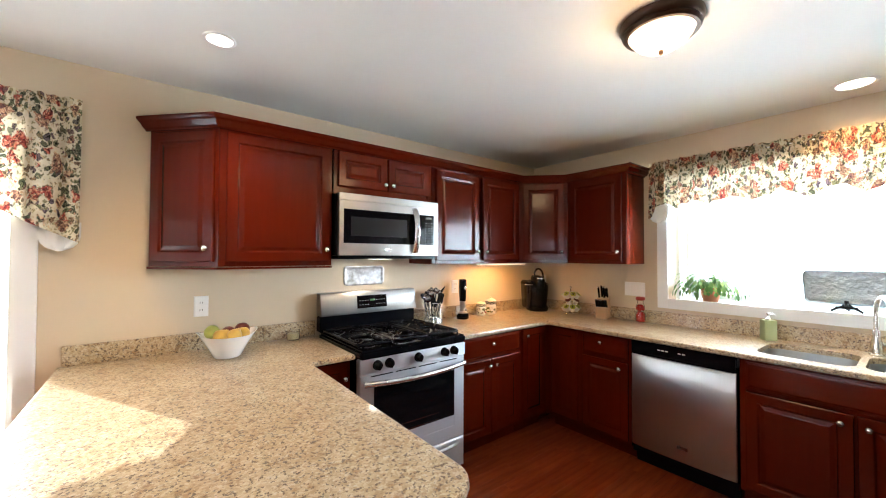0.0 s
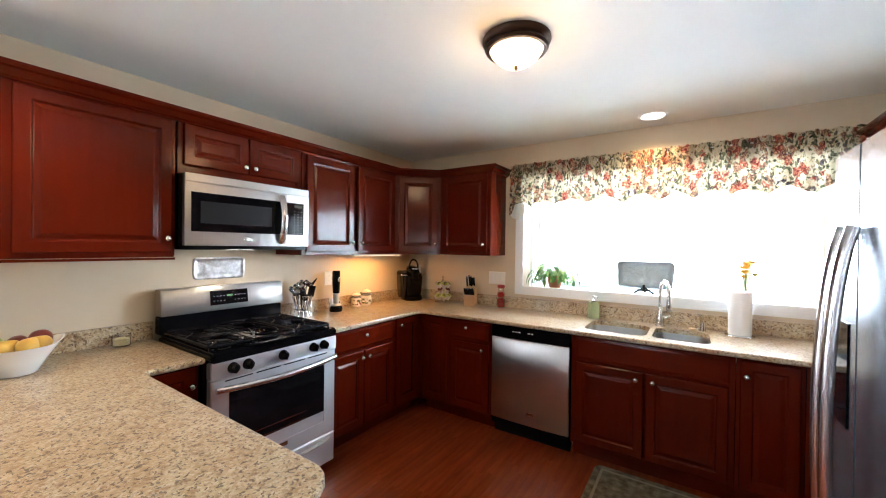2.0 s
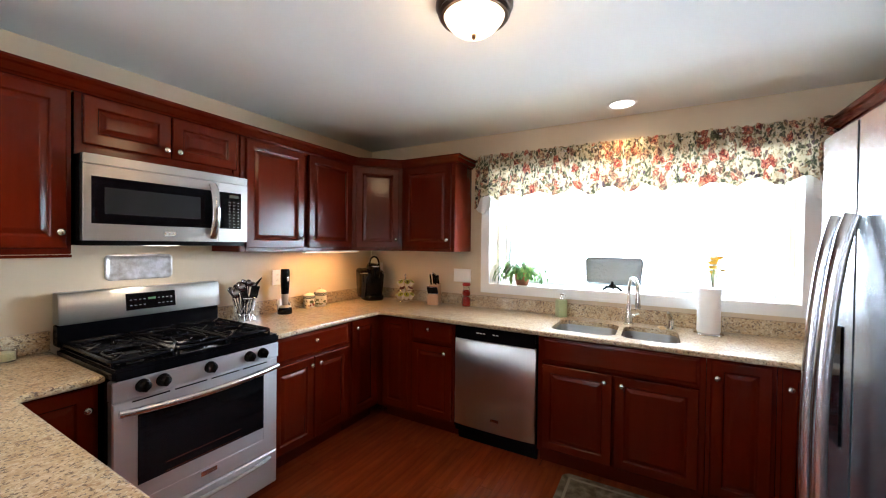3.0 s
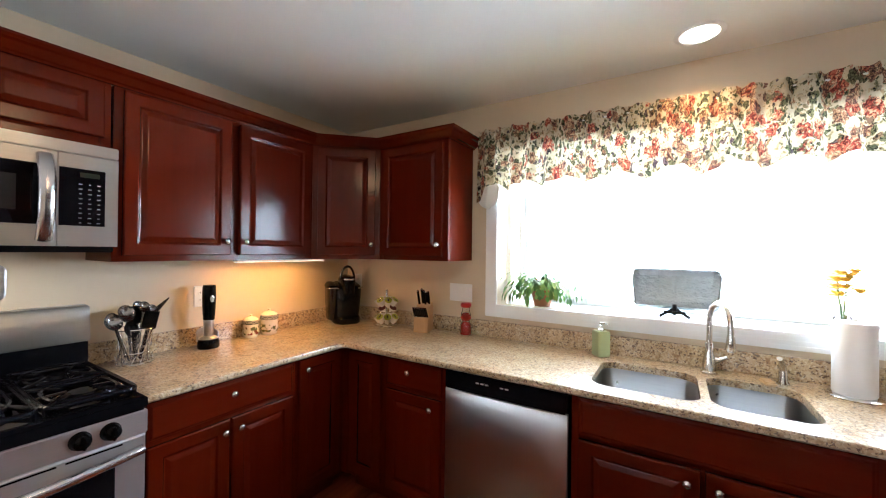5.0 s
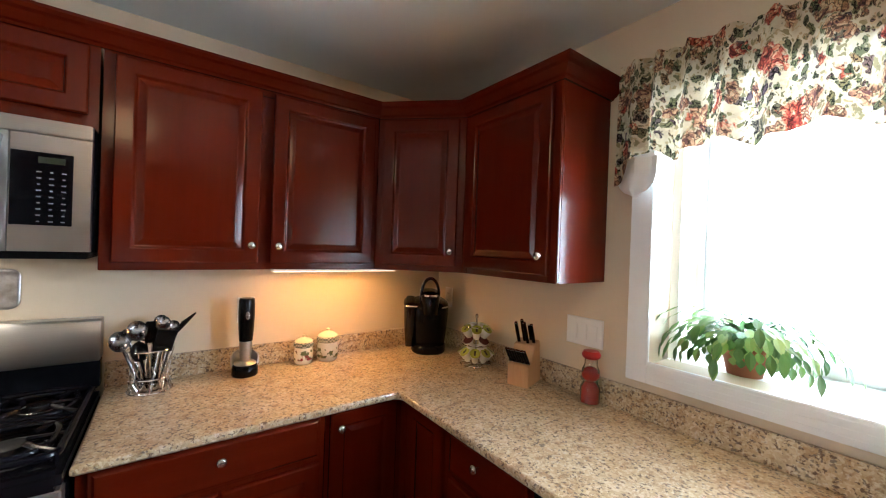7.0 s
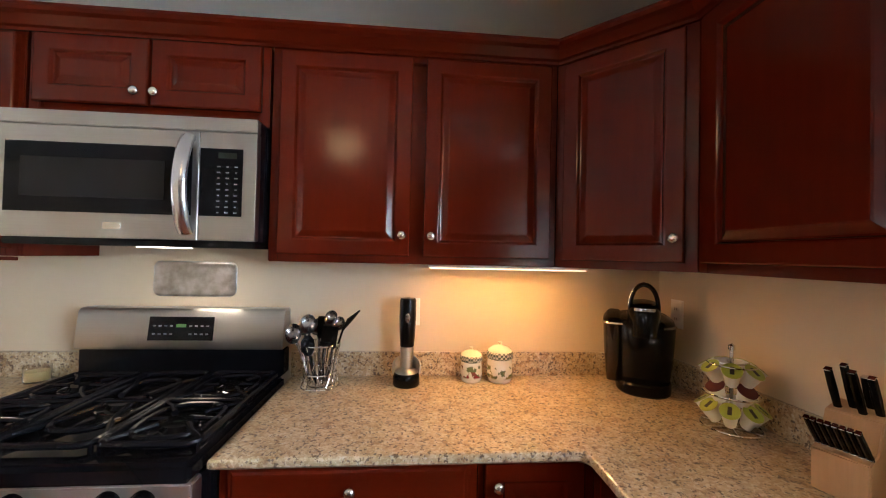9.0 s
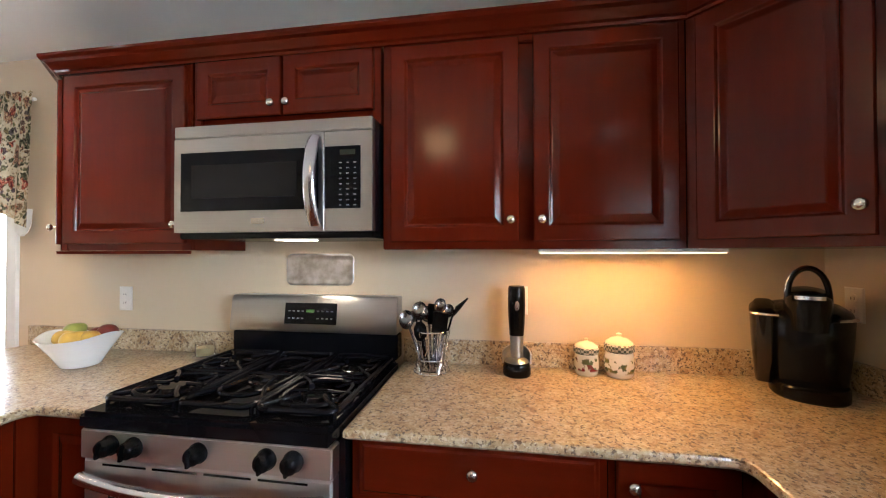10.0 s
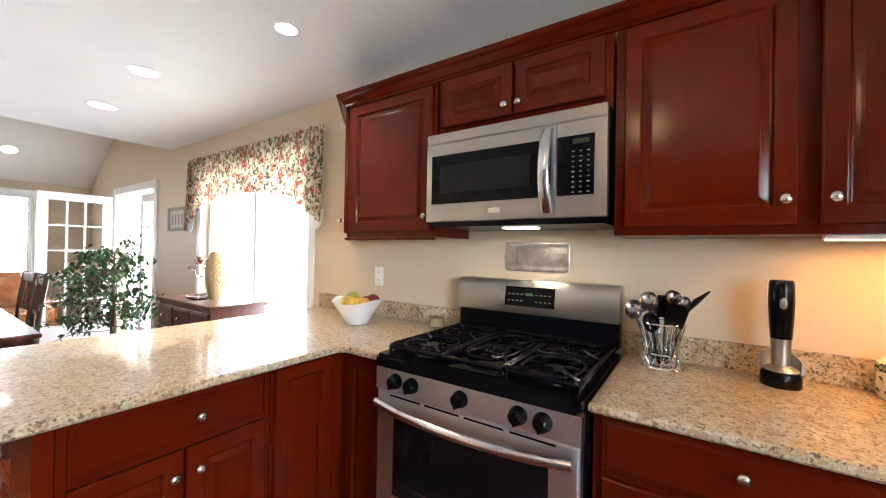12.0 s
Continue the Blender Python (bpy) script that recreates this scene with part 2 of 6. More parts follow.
def floral():
    m = mat("floral_curtain_cloth", rough=0.85)
    b = m.node_tree.nodes["Principled BSDF"]
    L = m.node_tree.links
    v = coords(m, (1, 1, 1), "UV")
    v2 = v
    for scale, amount in ((9.0, 0.05), (34.0, 0.030)):
        w = node(m, "ShaderNodeTexNoise", Scale=scale, Detail=3.0)
        L.new(v, w.inputs["Vector"])
        add = node(m, "ShaderNodeMix")
        add.data_type, add.blend_type = "RGBA", "LINEAR_LIGHT"
        add.inputs[0].default_value = amount
        L.new(v2, add.inputs[6])
        L.new(w.outputs["Color"], add.inputs[7])
        v2 = add.outputs[2]

    def spots(scale, lo, hi, seed):
        vo = node(m, "ShaderNodeTexVoronoi", Scale=scale)
        mp = node(m, "ShaderNodeMapping")
        mp.inputs["Location"].default_value = (seed, seed * 1.7, 0)
        L.new(v2, mp.inputs["Vector"])
        L.new(mp.outputs[0], vo.inputs["Vector"])
        mask = ramp(m, vo.outputs["Distance"], [(lo, (1, 1, 1)), (hi, (0, 0, 0))])
        return mask, vo.outputs["Color"]

    def channel(col, k):
        s = node(m, "ShaderNodeSeparateColor")
        L.new(col, s.inputs[0])
        return s.outputs[k]

    def lines(scale, width):
        vo = node(m, "ShaderNodeTexVoronoi", Scale=scale)
        vo.feature = "DISTANCE_TO_EDGE"
        L.new(v2, vo.inputs["Vector"])
        return ramp(m, vo.outputs["Distance"], [(width * 0.5, (0, 0, 0)), (width, (1, 1, 1))])

    c = ramp(m, noise_tex(m, v, 14, 3), [(0.35, (0.50, 0.42, 0.29)), (0.6, (0.66, 0.59, 0.43))])
    twig, tc = spots(46, 0.38, 0.46, 5.7)
    c = mix(m, twig, c, ramp(m, channel(tc, 0), [(0.0, (0.16, 0.15, 0.08)), (0.35, (0.30, 0.25, 0.13)), (0.6, (0.52, 0.38, 0.22)), (0.85, (0.62, 0.54, 0.36))]))
    leaf, lc = spots(27, 0.44, 0.52, 3.1)
    leaf_on = mix(m, leaf, (0, 0, 0), ramp(m, channel(lc, 2), [(0.12, (0, 0, 0)), (0.14, (1, 1, 1))]))
    vein = mix(m, 1.0, ramp(m, channel(lc, 0), [(0.0, (0.075, 0.085, 0.045)), (0.35, (0.17, 0.17, 0.09)), (0.55, (0.11, 0.075, 0.10)), (0.75, (0.30, 0.19, 0.09)), (0.9, (0.16, 0.17, 0.08))]), lines(60, 0.10), "MULTIPLY")
    c = mix(m, leaf_on, c, vein)
    flower, fc = spots(12.5, 0.46, 0.52, 8.3)
    petals = noise_tex(m, v2, 48, 3)
    red = ramp(m, petals, [(0.36, (0.13, 0.02, 0.018)), (0.46, (0.38, 0.06, 0.04)), (0.54, (0.56, 0.20, 0.11)), (0.63, (0.70, 0.47, 0.31))])
    other = ramp(m, petals, [(0.38, (0.12, 0.05, 0.05)), (0.5, (0.40, 0.20, 0.11)), (0.62, (0.68, 0.48, 0.30))])
    on = mix(m, flower, (0, 0, 0), ramp(m, channel(fc, 0), [(0.26, (0, 0, 0)), (0.28, (1, 1, 1))]))
    bloom = mix(m, ramp(m, channel(fc, 1), [(0.44, (0, 0, 0)), (0.46, (1, 1, 1))]), red, other)
    bloom = mix(m, 0.75, bloom, lines(38, 0.09), "MULTIPLY")
    c = mix(m, on, c, bloom)
    put_color(m, c)
    bump(m, noise_tex(m, v, 300, 2), 0.2, 0.001)
    tr = node(m, "ShaderNodeBsdfTranslucent")
    L.new(c, tr.inputs["Color"])
    ms = node(m, "ShaderNodeMixShader")
    ms.inputs[0].default_value = 0.34
    out = m.node_tree.nodes["Material Output"]
    L.new(b.outputs[0], ms.inputs[1])
    L.new(tr.outputs[0], ms.inputs[2])
    L.new(ms.outputs[0], out.inputs["Surface"])
    return m


M_FLORAL = floral()


# ---- building helpers ----
def obj(name, bm, material, smooth=False):
    me = bpy.data.meshes.new(name)
    bm.normal_update()
    bm.to_mesh(me)
    bm.free()
    me.materials.append(material)
    if smooth:
        for p in me.polygons:
            p.use_smooth = True
        me.set_sharp_from_angle(angle=radians(42))
    return new(name, me)


def part(name, bm, material, parent, label="", smooth=False):
    ob = obj(name, bm, material, smooth)
    ob.parent = parent
    return tagged(ob, label)


def thing(name, x, y, z, rz=0, label="", category="", group=""):
    ob = new(name)
    ob.empty_display_size = 0.1
    ob.matrix_world = pose(x, y, z, 0, 0, rz)
    return tagged(ob, label, category, group)


def box(x0, x1, y0, y1, z0, z1, bevel=0.0, bm=None, seg=2):
    one = bmesh.new()
    bmesh.ops.create_cube(one, size=1)
    sx, sy, sz = x1 - x0, y1 - y0, z1 - z0
    for v in one.verts:
        v.co = Vector(((x0 + x1) / 2 + v.co.x * sx, (y0 + y1) / 2 + v.co.y * sy, (z0 + z1) / 2 + v.co.z * sz))
    if bevel:
        bmesh.ops.bevel(one, geom=one.edges[:], offset=bevel, segments=seg, affect="EDGES", clamp_overlap=True)
    if bm is None:
        return one
    return join(bm, one)


def join(bm, one, m=None):
    if m is not None:
        one.transform(m)
    me = bpy.data.meshes.new("tmp")
    one.to_mesh(me)
    one.free()
    bm.from_mesh(me)
    bpy.data.meshes.remove(me)
    return bm


def lathe(profile, seg=24, bm=None, m=None):
    """Rings of (radius, height) turned about z, from the bottom up; a radius of 0 closes an end."""
    one = bmesh.new()
    rings = []
    for r, z in profile:
        if r <= 1e-6:
            rings.append([one.verts.new((0, 0, z))])
        else:
            rings.append([one.verts.new((r * math.cos(2 * math.pi * i / seg), r * math.sin(2 * math.pi * i / seg), z)) for i in range(seg)])
    for a, b in zip(rings, rings[1:]):
        for i in range(seg):
            j = (i + 1) % seg
            if len(a) == 1 and len(b) == 1:
                continue
            if len(a) == 1:
                one.faces.new((a[0], b[j], b[i]))
            elif len(b) == 1:
                one.faces.new((a[i], a[j], b[0]))
            else:
                one.faces.new((a[i], a[j], b[j], b[i]))
    for ring in (rings[0], rings[-1]):
        if len(ring) > 1:
            one.faces.new(ring if ring is rings[-1] else list(reversed(ring)))
    if bm is None:
        if m is not None:
            one.transform(m)
        return one
    return join(bm, one, m)


def tube(points, radius, seg=10, bm=None, flat=1.0):
    """A round bar along points; radius may be a list. flat squashes it sideways."""
    one = bmesh.new()
    pts = [Vector(p) for p in points]
    rad = radius if isinstance(radius, (list, tuple)) else [radius] * len(pts)
    up = Vector((0, 0, 1))
    rings = []
    side = None
    for i, p in enumerate(pts):
        d = (pts[min(i + 1, len(pts) - 1)] - pts[max(i - 1, 0)]).normalized()
        if side is None:
            side = d.cross(up if abs(d.z) < 0.9 else Vector((1, 0, 0))).normalized()
        side = (side - d * side.dot(d)).normalized()
        other = d.cross(side)
        rings.append([one.verts.new(p + rad[i] * (side * math.cos(2 * math.pi * k / seg) * flat + other * math.sin(2 * math.pi * k / seg))) for k in range(seg)])
    for a, b in zip(rings, rings[1:]):
        for k in range(seg):
            j = (k + 1) % seg
            one.faces.new((a[k], a[j], b[j], b[k]))
    one.faces.new(list(reversed(rings[0])))
    one.faces.new(rings[-1])
    bmesh.ops.recalc_face_normals(one, faces=one.faces[:])
    if bm is None:
        return one
    return join(bm, one)


def nested(w, h, steps, bm=None):
    """A panel w by h in the xz plane, built of nested rectangles (inset, height towards -y)."""
    one = bmesh.new()
    rings = []
    for inset, d in steps:
        x, z = w / 2 - inset, h / 2 - inset
        rings.append([one.verts.new(c) for c in ((-x, -d, -z), (x, -d, -z), (x, -d, z), (-x, -d, z))])
    for a, b in zip(rings, rings[1:]):
        for i in range(4):
            j = (i + 1) % 4
            one.faces.new((a[i], a[j], b[j], b[i]))
    one.faces.new(rings[-1])
    one.faces.new(list(reversed(rings[0])))
    return one if bm is None else join(bm, one)


def sweep(profile, path, close=False):
    """A moulding: profile of (out, up) carried along xy points; out is to the right of the way."""
    one = bmesh.new()
    pts = [Vector(p) for p in path]
    rings = []
    for i, p in enumerate(pts):
        d0 = (p - pts[i - 1]).normalized() if i else (pts[1] - p).normalized()
        d1 = (pts[i + 1] - p).normalized() if i + 1 < len(pts) else d0
        n0, n1 = Vector((d0.y, -d0.x)), Vector((d1.y, -d1.x))
        n = n0 + n1
        n = n / max(0.3, n.dot(n0))
        rings.append([one.verts.new((p.x + n.x * o, p.y + n.y * o, u)) for o, u in profile])
    k = len(profile)
    for a, b in zip(rings, rings[1:]):
        for i in range(k):
            j = (i + 1) % k
            one.faces.new((a[i], a[j], b[j], b[i]))
    one.faces.new(rings[0])
    one.faces.new(rings[-1])
    bmesh.ops.recalc_face_normals(one, faces=one.faces[:])
    return one


def structure(name, bm, material, label="", smooth=False):
    return tagged(obj(name, bm, material, smooth), label, kind="structure")


def rounded(points, radii, seg=6):
    """A closed outline with its corners rounded."""
    out = []
    n = len(points)
    for i in range(n):
        p, a, b = Vector(points[i]), Vector(points[i - 1]), Vector(points[(i + 1) % n])
        r = radii[i]
        if r <= 0:
            out.append(p)
            continue
        u, v = (a - p).normalized(), (b - p).normalized()
        half = u.angle(v) / 2
        t = r / math.tan(half)
        c = p + (u + v).normalized() * (r / math.sin(half))
        s, e = p + u * t - c, p + v * t - c
        for k in range(seg + 1):
            out.append(c + s.lerp(e, k / seg).normalized() * r)
    return out


def inset_loop(loop, d):
    n = len(loop)
    out = []
    for i in range(n):
        a, p, b = loop[i - 1], loop[i], loop[(i + 1) % n]
        d0, d1 = (p - a).normalized(), (b - p).normalized()
        n0, n1 = Vector((-d0.y, d0.x)), Vector((-d1.y, d1.x))
        m = n0 + n1
        out.append(p + m / max(0.4, m.dot(n0)) * d)
    return out


def slab(outline, z0, z1, edge=0.006, holes=()):
    """A slab with an eased edge from a counterclockwise outline, with holes."""
    one = bmesh.new()

    def ring(pts, z):
        return [one.verts.new((p.x, p.y, z)) for p in pts]

    def band(a, b):
        n = len(a)
        for i in range(n):
            j = (i + 1) % n
            one.faces.new((a[i], a[j], b[j], b[i]))

    e = edge
    rings = [ring(inset_loop(outline, e), z0), ring(outline, z0 + e), ring(outline, z1 - e), ring(inset_loop(outline, e * 0.3), z1 - e * 0.3), ring(inset_loop(outline, e), z1)]
    for a, b in zip(rings, rings[1:]):
        band(a, b)
    tops, bottoms = [rings[-1]], [rings[0]]
    for h in holes:
        t, b = ring(h, z1), ring(h, z0)
        band(b, t)
        tops.append(t)
        bottoms.append(b)
    for loops in (tops, bottoms):
        edges = []
        for lp in loops:
            for i in range(len(lp)):
                a, b = lp[i], lp[(i + 1) % len(lp)]
                edges.append(one.edges.get((a, b)) or one.edges.new((a, b)))
        bmesh.ops.triangle_fill(one, use_beauty=True, use_dissolve=False, edges=edges)
    bmesh.ops.recalc_face_normals(one, faces=one.faces[:])
    return one


# ---- the room ----
EAST, WEST, SOUTH, CEIL, CT = 2.0, -7.3, -3.8, 2.385, 0.89
T = 0.16


def wall_with_openings(name, along, at, lo, hi, top, openings, thick, label):
    """A wall along x or y with rectangular holes (a, b, z0, z1)."""
    bm = bmesh.new()

    def piece(a, b, z0, z1):
        if b - a > 1e-4 and z1 - z0 > 1e-4:
            if along == "x":
                box(a, b, min(at, at + thick), max(at, at + thick), z0, z1, bm=bm)
            else:
                box(min(at, at + thick), max(at, at + thick), a, b, z0, z1, bm=bm)

    here = lo
    for a, b, z0, z1 in sorted(openings):
        piece(here, a, 0, top)
        piece(a, b, 0, z0)
        piece(a, b, z1, top)
        here = b
    piece(here, hi, 0, top)
    return structure(name, bm, M_WALL, label)


PATIO = (-3.50, -1.76, 0.0, 2.06)
FRENCH = (-6.07, -4.70, 0.0, 2.00)
BAY = (-3.35, -1.33, 1.085, 2.05)
wall_with_openings("wall_north", "x", 0.0, -7.46, 2.16, 4.2, [PATIO, FRENCH], T, "smooth tan painted wall behind the range")
wall_with_openings("wall_east", "y", EAST, SOUTH - T, 0.0, 2.6, [BAY], T, "smooth tan painted wall round the sink window")
wall_with_openings("wall_west", "y", WEST, SOUTH - T, 0.0, 4.2, [(-2.05, -0.62, 0.86, 2.0)], -T, "tan painted far wall with a window")
wall_with_openings("wall_south", "x", SOUTH, WEST - T, EAST + T, 4.2, [], -T, "plain tan painted wall")
structure("ceiling", box(-4.28, EAST, SOUTH, 0, CEIL, CEIL + 0.15), M_CEIL, "flat white painted ceiling")
bm = bmesh.new()
vs = [bm.verts.new(c) for c in ((WEST, SOUTH, 2.19), (-4.28, SOUTH, 4.0), (-4.28, 0, 4.0), (WEST, 0, 2.19))]
us = [bm.verts.new(v.co + Vector((0, 0, 0.12))) for v in vs]
bm.faces.new(vs), bm.faces.new(list(reversed(us)))
for i in range(4):
    bm.faces.new((vs[i], us[i], us[(i + 1) % 4], vs[(i + 1) % 4]))
bmesh.ops.recalc_face_normals(bm, faces=bm.faces[:])
structure("ceiling_slope", bm, M_CEIL, "sloping white painted ceiling of the next room")
structure("wall_above_ceiling_edge", box(-4.26, -4.12, SOUTH, 0, CEIL + 0.15, 4.2), M_WALL, "tan painted wall above the ceiling edge")
floor = structure("floor", box(WEST, EAST, SOUTH, 0, -0.10, -0.012), M_FLOOR, "glossy red oak strip floor")
structure("ground", box(-400, 400, -400, 400, -0.5, -0.3), painted("pale_ground", (0.42, 0.42, 0.40), 0.9), "pale ground outside")
structure("deck", box(-8.0, 0.5, T, 4.0, -0.29, -0.06), painted("pale_deck_boards", (0.5, 0.47, 0.42), 0.7), "pale sunlit deck outside the patio door")

# added emissive panels outdoors: their glow stands in for the overexposed daylight
M_BACKDROP = glow("glowing_white_backdrop", (0.93, 0.97, 1.0), 5.0)
backdrop = structure("backdrop", box(7.0, 7.1, -14, 9, -0.29, 9.0), M_BACKDROP, "plain glowing white backdrop panel beyond the sink window")
structure("backdrop", box(-16, 1.0, 4.5, 4.6, -0.29, 3.2), M_BACKDROP, "plain glowing white backdrop panel beyond the patio door")
structure("backdrop", box(-12.1, -12.0, -8, 4.4, -0.29, 3.2), M_BACKDROP, "plain glowing white backdrop panel beyond the far window")

# ---- openings and trim ----
def frame_bars(x0, x1, z0, z1, w, y0, y1):
    bm = bmesh.new()
    for a in ((x0, x0 + w, z0, z1), (x1 - w, x1, z0, z1), (x0 + w, x1 - w, z0, z0 + w), (x0 + w, x1 - w, z1 - w, z1)):
        box(a[0], a[1], y0, y1, a[2], a[3], 0.003, bm)
    return bm


def pane(bm, parent, name="pane"):
    p = part(name, bm, M_PANE, parent)
    p.visible_shadow = False
    return p


# the box window over the sink, in its own frame: x along the wall, -y into the room
window_1 = thing("window_1", EAST, -2.34, 0, -90, "white painted box window with a deep sill above the sink", "window")
window_1["kind"] = "structure"
part("window_casing", frame_bars(-1.085, 1.085, 1.02, 2.12, 0.078, -0.018, 0.0), M_TRIM, window_1, "white painted casing")
for z in (1.034, 1.056, 1.078):
    part("casing_bead", box(-1.083, 1.083, -0.0225, -0.0185, z, z + 0.008, 0.0015), M_TRIM, window_1, "thin raised bead")
part("window_sill", box(-1.007, 1.007, 0.0, 0.46, 1.05, 1.083, 0.003), M_TRIM, window_1, "white painted deep sill")
part("window_head", box(-1.007, 1.007, 0.0, 0.46, 2.052, 2.09), M_TRIM, window_1)
part("window_base", box(-1.06, 1.06, 0.17, 0.50, 0.95, 1.048), M_TRIM, window_1)
part("window_roof", box(-1.06, 1.06, 0.17, 0.52, 2.092, 2.18), M_TRIM, window_1)
part("window_frame", frame_bars(-1.007, 1.007, 1.084, 2.051, 0.05, 0.42, 0.47), M_TRIM, window_1)
part("mullion", box(0.60, 0.65, 0.425, 0.465, 1.135, 2.0, 0.003), M_TRIM, window_1)
pane(box(-0.957, 0.60, 0.442, 0.447, 1.134, 2.001), window_1)
pane(box(0.65, 0.957, 0.442, 0.447, 1.134, 2.001), window_1)
for s in (-1, 1):
    bm = bmesh.new()
    box(s * 1.0 - 0.016, s * 1.0 + 0.016, 0.17, 0.21, 1.084, 2.05, 0.002, bm)
    box(s * 1.0 - 0.016, s * 1.0 + 0.016, 0.38, 0.42, 1.084, 2.05, 0.002, bm)
    box(s * 1.0 - 0.015, s * 1.0 + 0.015, 0.21, 0.38, 1.084, 1.13, 0.002, bm)
    box(s * 1.0 - 0.015, s * 1.0 + 0.015, 0.21, 0.38, 2.0, 2.05, 0.002, bm)
    part("side_frame", bm, M_TRIM, window_1)
    pane(box(s * 1.0 - 0.003, s * 1.0 + 0.003, 0.21, 0.38, 1.13, 2.0), window_1, "side_pane")

# patio door behind the peninsula
pc, pw = (PATIO[0] + PATIO[1]) / 2, PATIO[1] - PATIO[0]
patio_door = thing("patio_door", pc, 0, 0, 0, "white framed sliding glass patio door in bright daylight", "door")
patio_door["kind"] = "structure"
bm = bmesh.new()
for s in (-1, 1):
    box(s * (pw / 2 + 0.03) - 0.035, s * (pw / 2 + 0.03) + 0.035, -0.018, 0, 0, 2.13, 0.003, bm)
box(-pw / 2 + 0.004, pw / 2 - 0.004, -0.018, 0, 2.062, 2.13, 0.003, bm)
part("door_casing", bm, M_TRIM, patio_door)
for i, (a, b, y) in enumerate(((-pw / 2 + 0.005, 0.03, 0.06), (-0.03, pw / 2 - 0.005, 0.11))):
    sash = part("sash", frame_bars(a, b, 0.01, 2.05, 0.045, y, y + 0.04), M_TRIM, patio_door)
    g = pane(box(a + 0.045, b - 0.045, y + 0.018, y + 0.022, 0.055, 2.005), sash)

# doorway with glazed doors in the far room
fc, fw = (FRENCH[0] + FRENCH[1]) / 2, FRENCH[1] - FRENCH[0]
doorway = thing("french_doorway", fc, 0, 0, 0, "white cased doorway in the far room", "doorway")
doorway["kind"] = "structure"
bm = bmesh.new()
for s in (-1, 1):
    box(s * (fw / 2 + 0.035) - 0.045, s * (fw / 2 + 0.035) + 0.045, -0.02, 0, 0, 2.09, 0.003, bm)
box(-fw / 2 - 0.01, fw / 2 + 0.01, -0.02, 0, 2.0, 2.09, 0.003, bm)
part("door_casing", bm, M_TRIM, doorway)


def glazed_door(x, y, rz, w, label):
    d = thing("french_door", x, y, 0, rz, label, "door", "french doors of the far room")
    bm = frame_bars(0, w, 0.01, 1.965, 0.10, -0.02, 0.02)
    box(0.10, w - 0.10, -0.02, 0.02, 0.11, 0.26, 0.0, bm)
    leaf = part("stiles", bm, M_TRIM, d)
    iw = w - 0.20
    for i in range(1, 3):
        part("muntin", box(0.10 + iw * i / 3 - 0.01, 0.10 + iw * i / 3 + 0.01, -0.012, 0.012, 0.26, 1.865), M_TRIM, d)
    zs = [0.26 + 1.605 * i / 5 for i in range(6)]
    for z in zs[1:-1]:
        part("muntin", box(0.10, w - 0.10, -0.014, 0.014, z - 0.01, z + 0.01), M_TRIM, d)
    for i in range(3):
        for j in range(5):
            pane(box(0.101 + iw * i / 3, 0.099 + iw * (i + 1) / 3, -0.002, 0.002, zs[j], zs[j + 1]), d)
    k = part("door_handle", tube([(w - 0.05, -0.02, 0.93), (w - 0.05, -0.06, 0.93), (w - 0.14, -0.065, 0.93)], 0.009, 8), M_NICKEL, d, "nickel lever", True)
    return d


glazed_door(FRENCH[0] - 0.03, -0.04, -90, 0.72, "white fifteen pane glazed door standing open into the room")
glazed_door(FRENCH[1] - 0.02, 0.08, 180, 0.66, "white fifteen pane glazed door closed in its doorway")

# far window with blinds
window_2 = thing("window_2", WEST, -1.335, 0, 90, "white far window with horizontal blinds lowered", "window")
window_2["kind"] = "structure"
part("window_casing", frame_bars(-0.79, 0.79, 0.79, 2.07, 0.075, -0.018, 0.0), M_TRIM, window_2)
part("window_frame", frame_bars(-0.715, 0.715, 0.86, 2.0, 0.04, 0.06, 0.10), M_TRIM, window_2)
pane(box(-0.675, 0.675, 0.078, 0.082, 0.90, 1.96), window_2)
blinds = thing("window_blinds", WEST + 0.03, -1.335, 0, 90, "white horizontal slat blinds lowered over the far window", "blinds")
part("headrail", box(-0.70, 0.70, -0.02, 0.02, 1.95, 1.99, 0.003), M_TRIM, blinds)
for i in range(40):
    s = part("slat", box(-0.69, 0.69, -0.012, 0.012, -0.001, 0.001), M_TRIM, blinds) if i == 0 else new("slat", s.data)
    s.parent = blinds
    s.location = (0, 0, 0.93 + i * 0.0255)
    s.rotation_euler = (radians(28), 0, 0)


def strip(name, x0, x1, y0, y1, z0, z1, label):
    return structure(name, box(x0, x1, y0, y1, z0, z1, 0.003), M_TRIM, label)


strip("baseboard", -4.62, PATIO[0] - 0.07, -0.014, -0.001, 0, 0.09, "white painted baseboard")
strip("baseboard", WEST + 0.002, FRENCH[0] - 0.09, -0.014, -0.001, 0, 0.09, "white painted baseboard")
strip("baseboard", WEST + 0.001, WEST + 0.014, SOUTH, -0.016, 0, 0.09, "white painted baseboard")
strip("baseboard", WEST + 0.016, -0.46, SOUTH + 0.001, SOUTH + 0.014, 0, 0.09, "white painted baseboard")


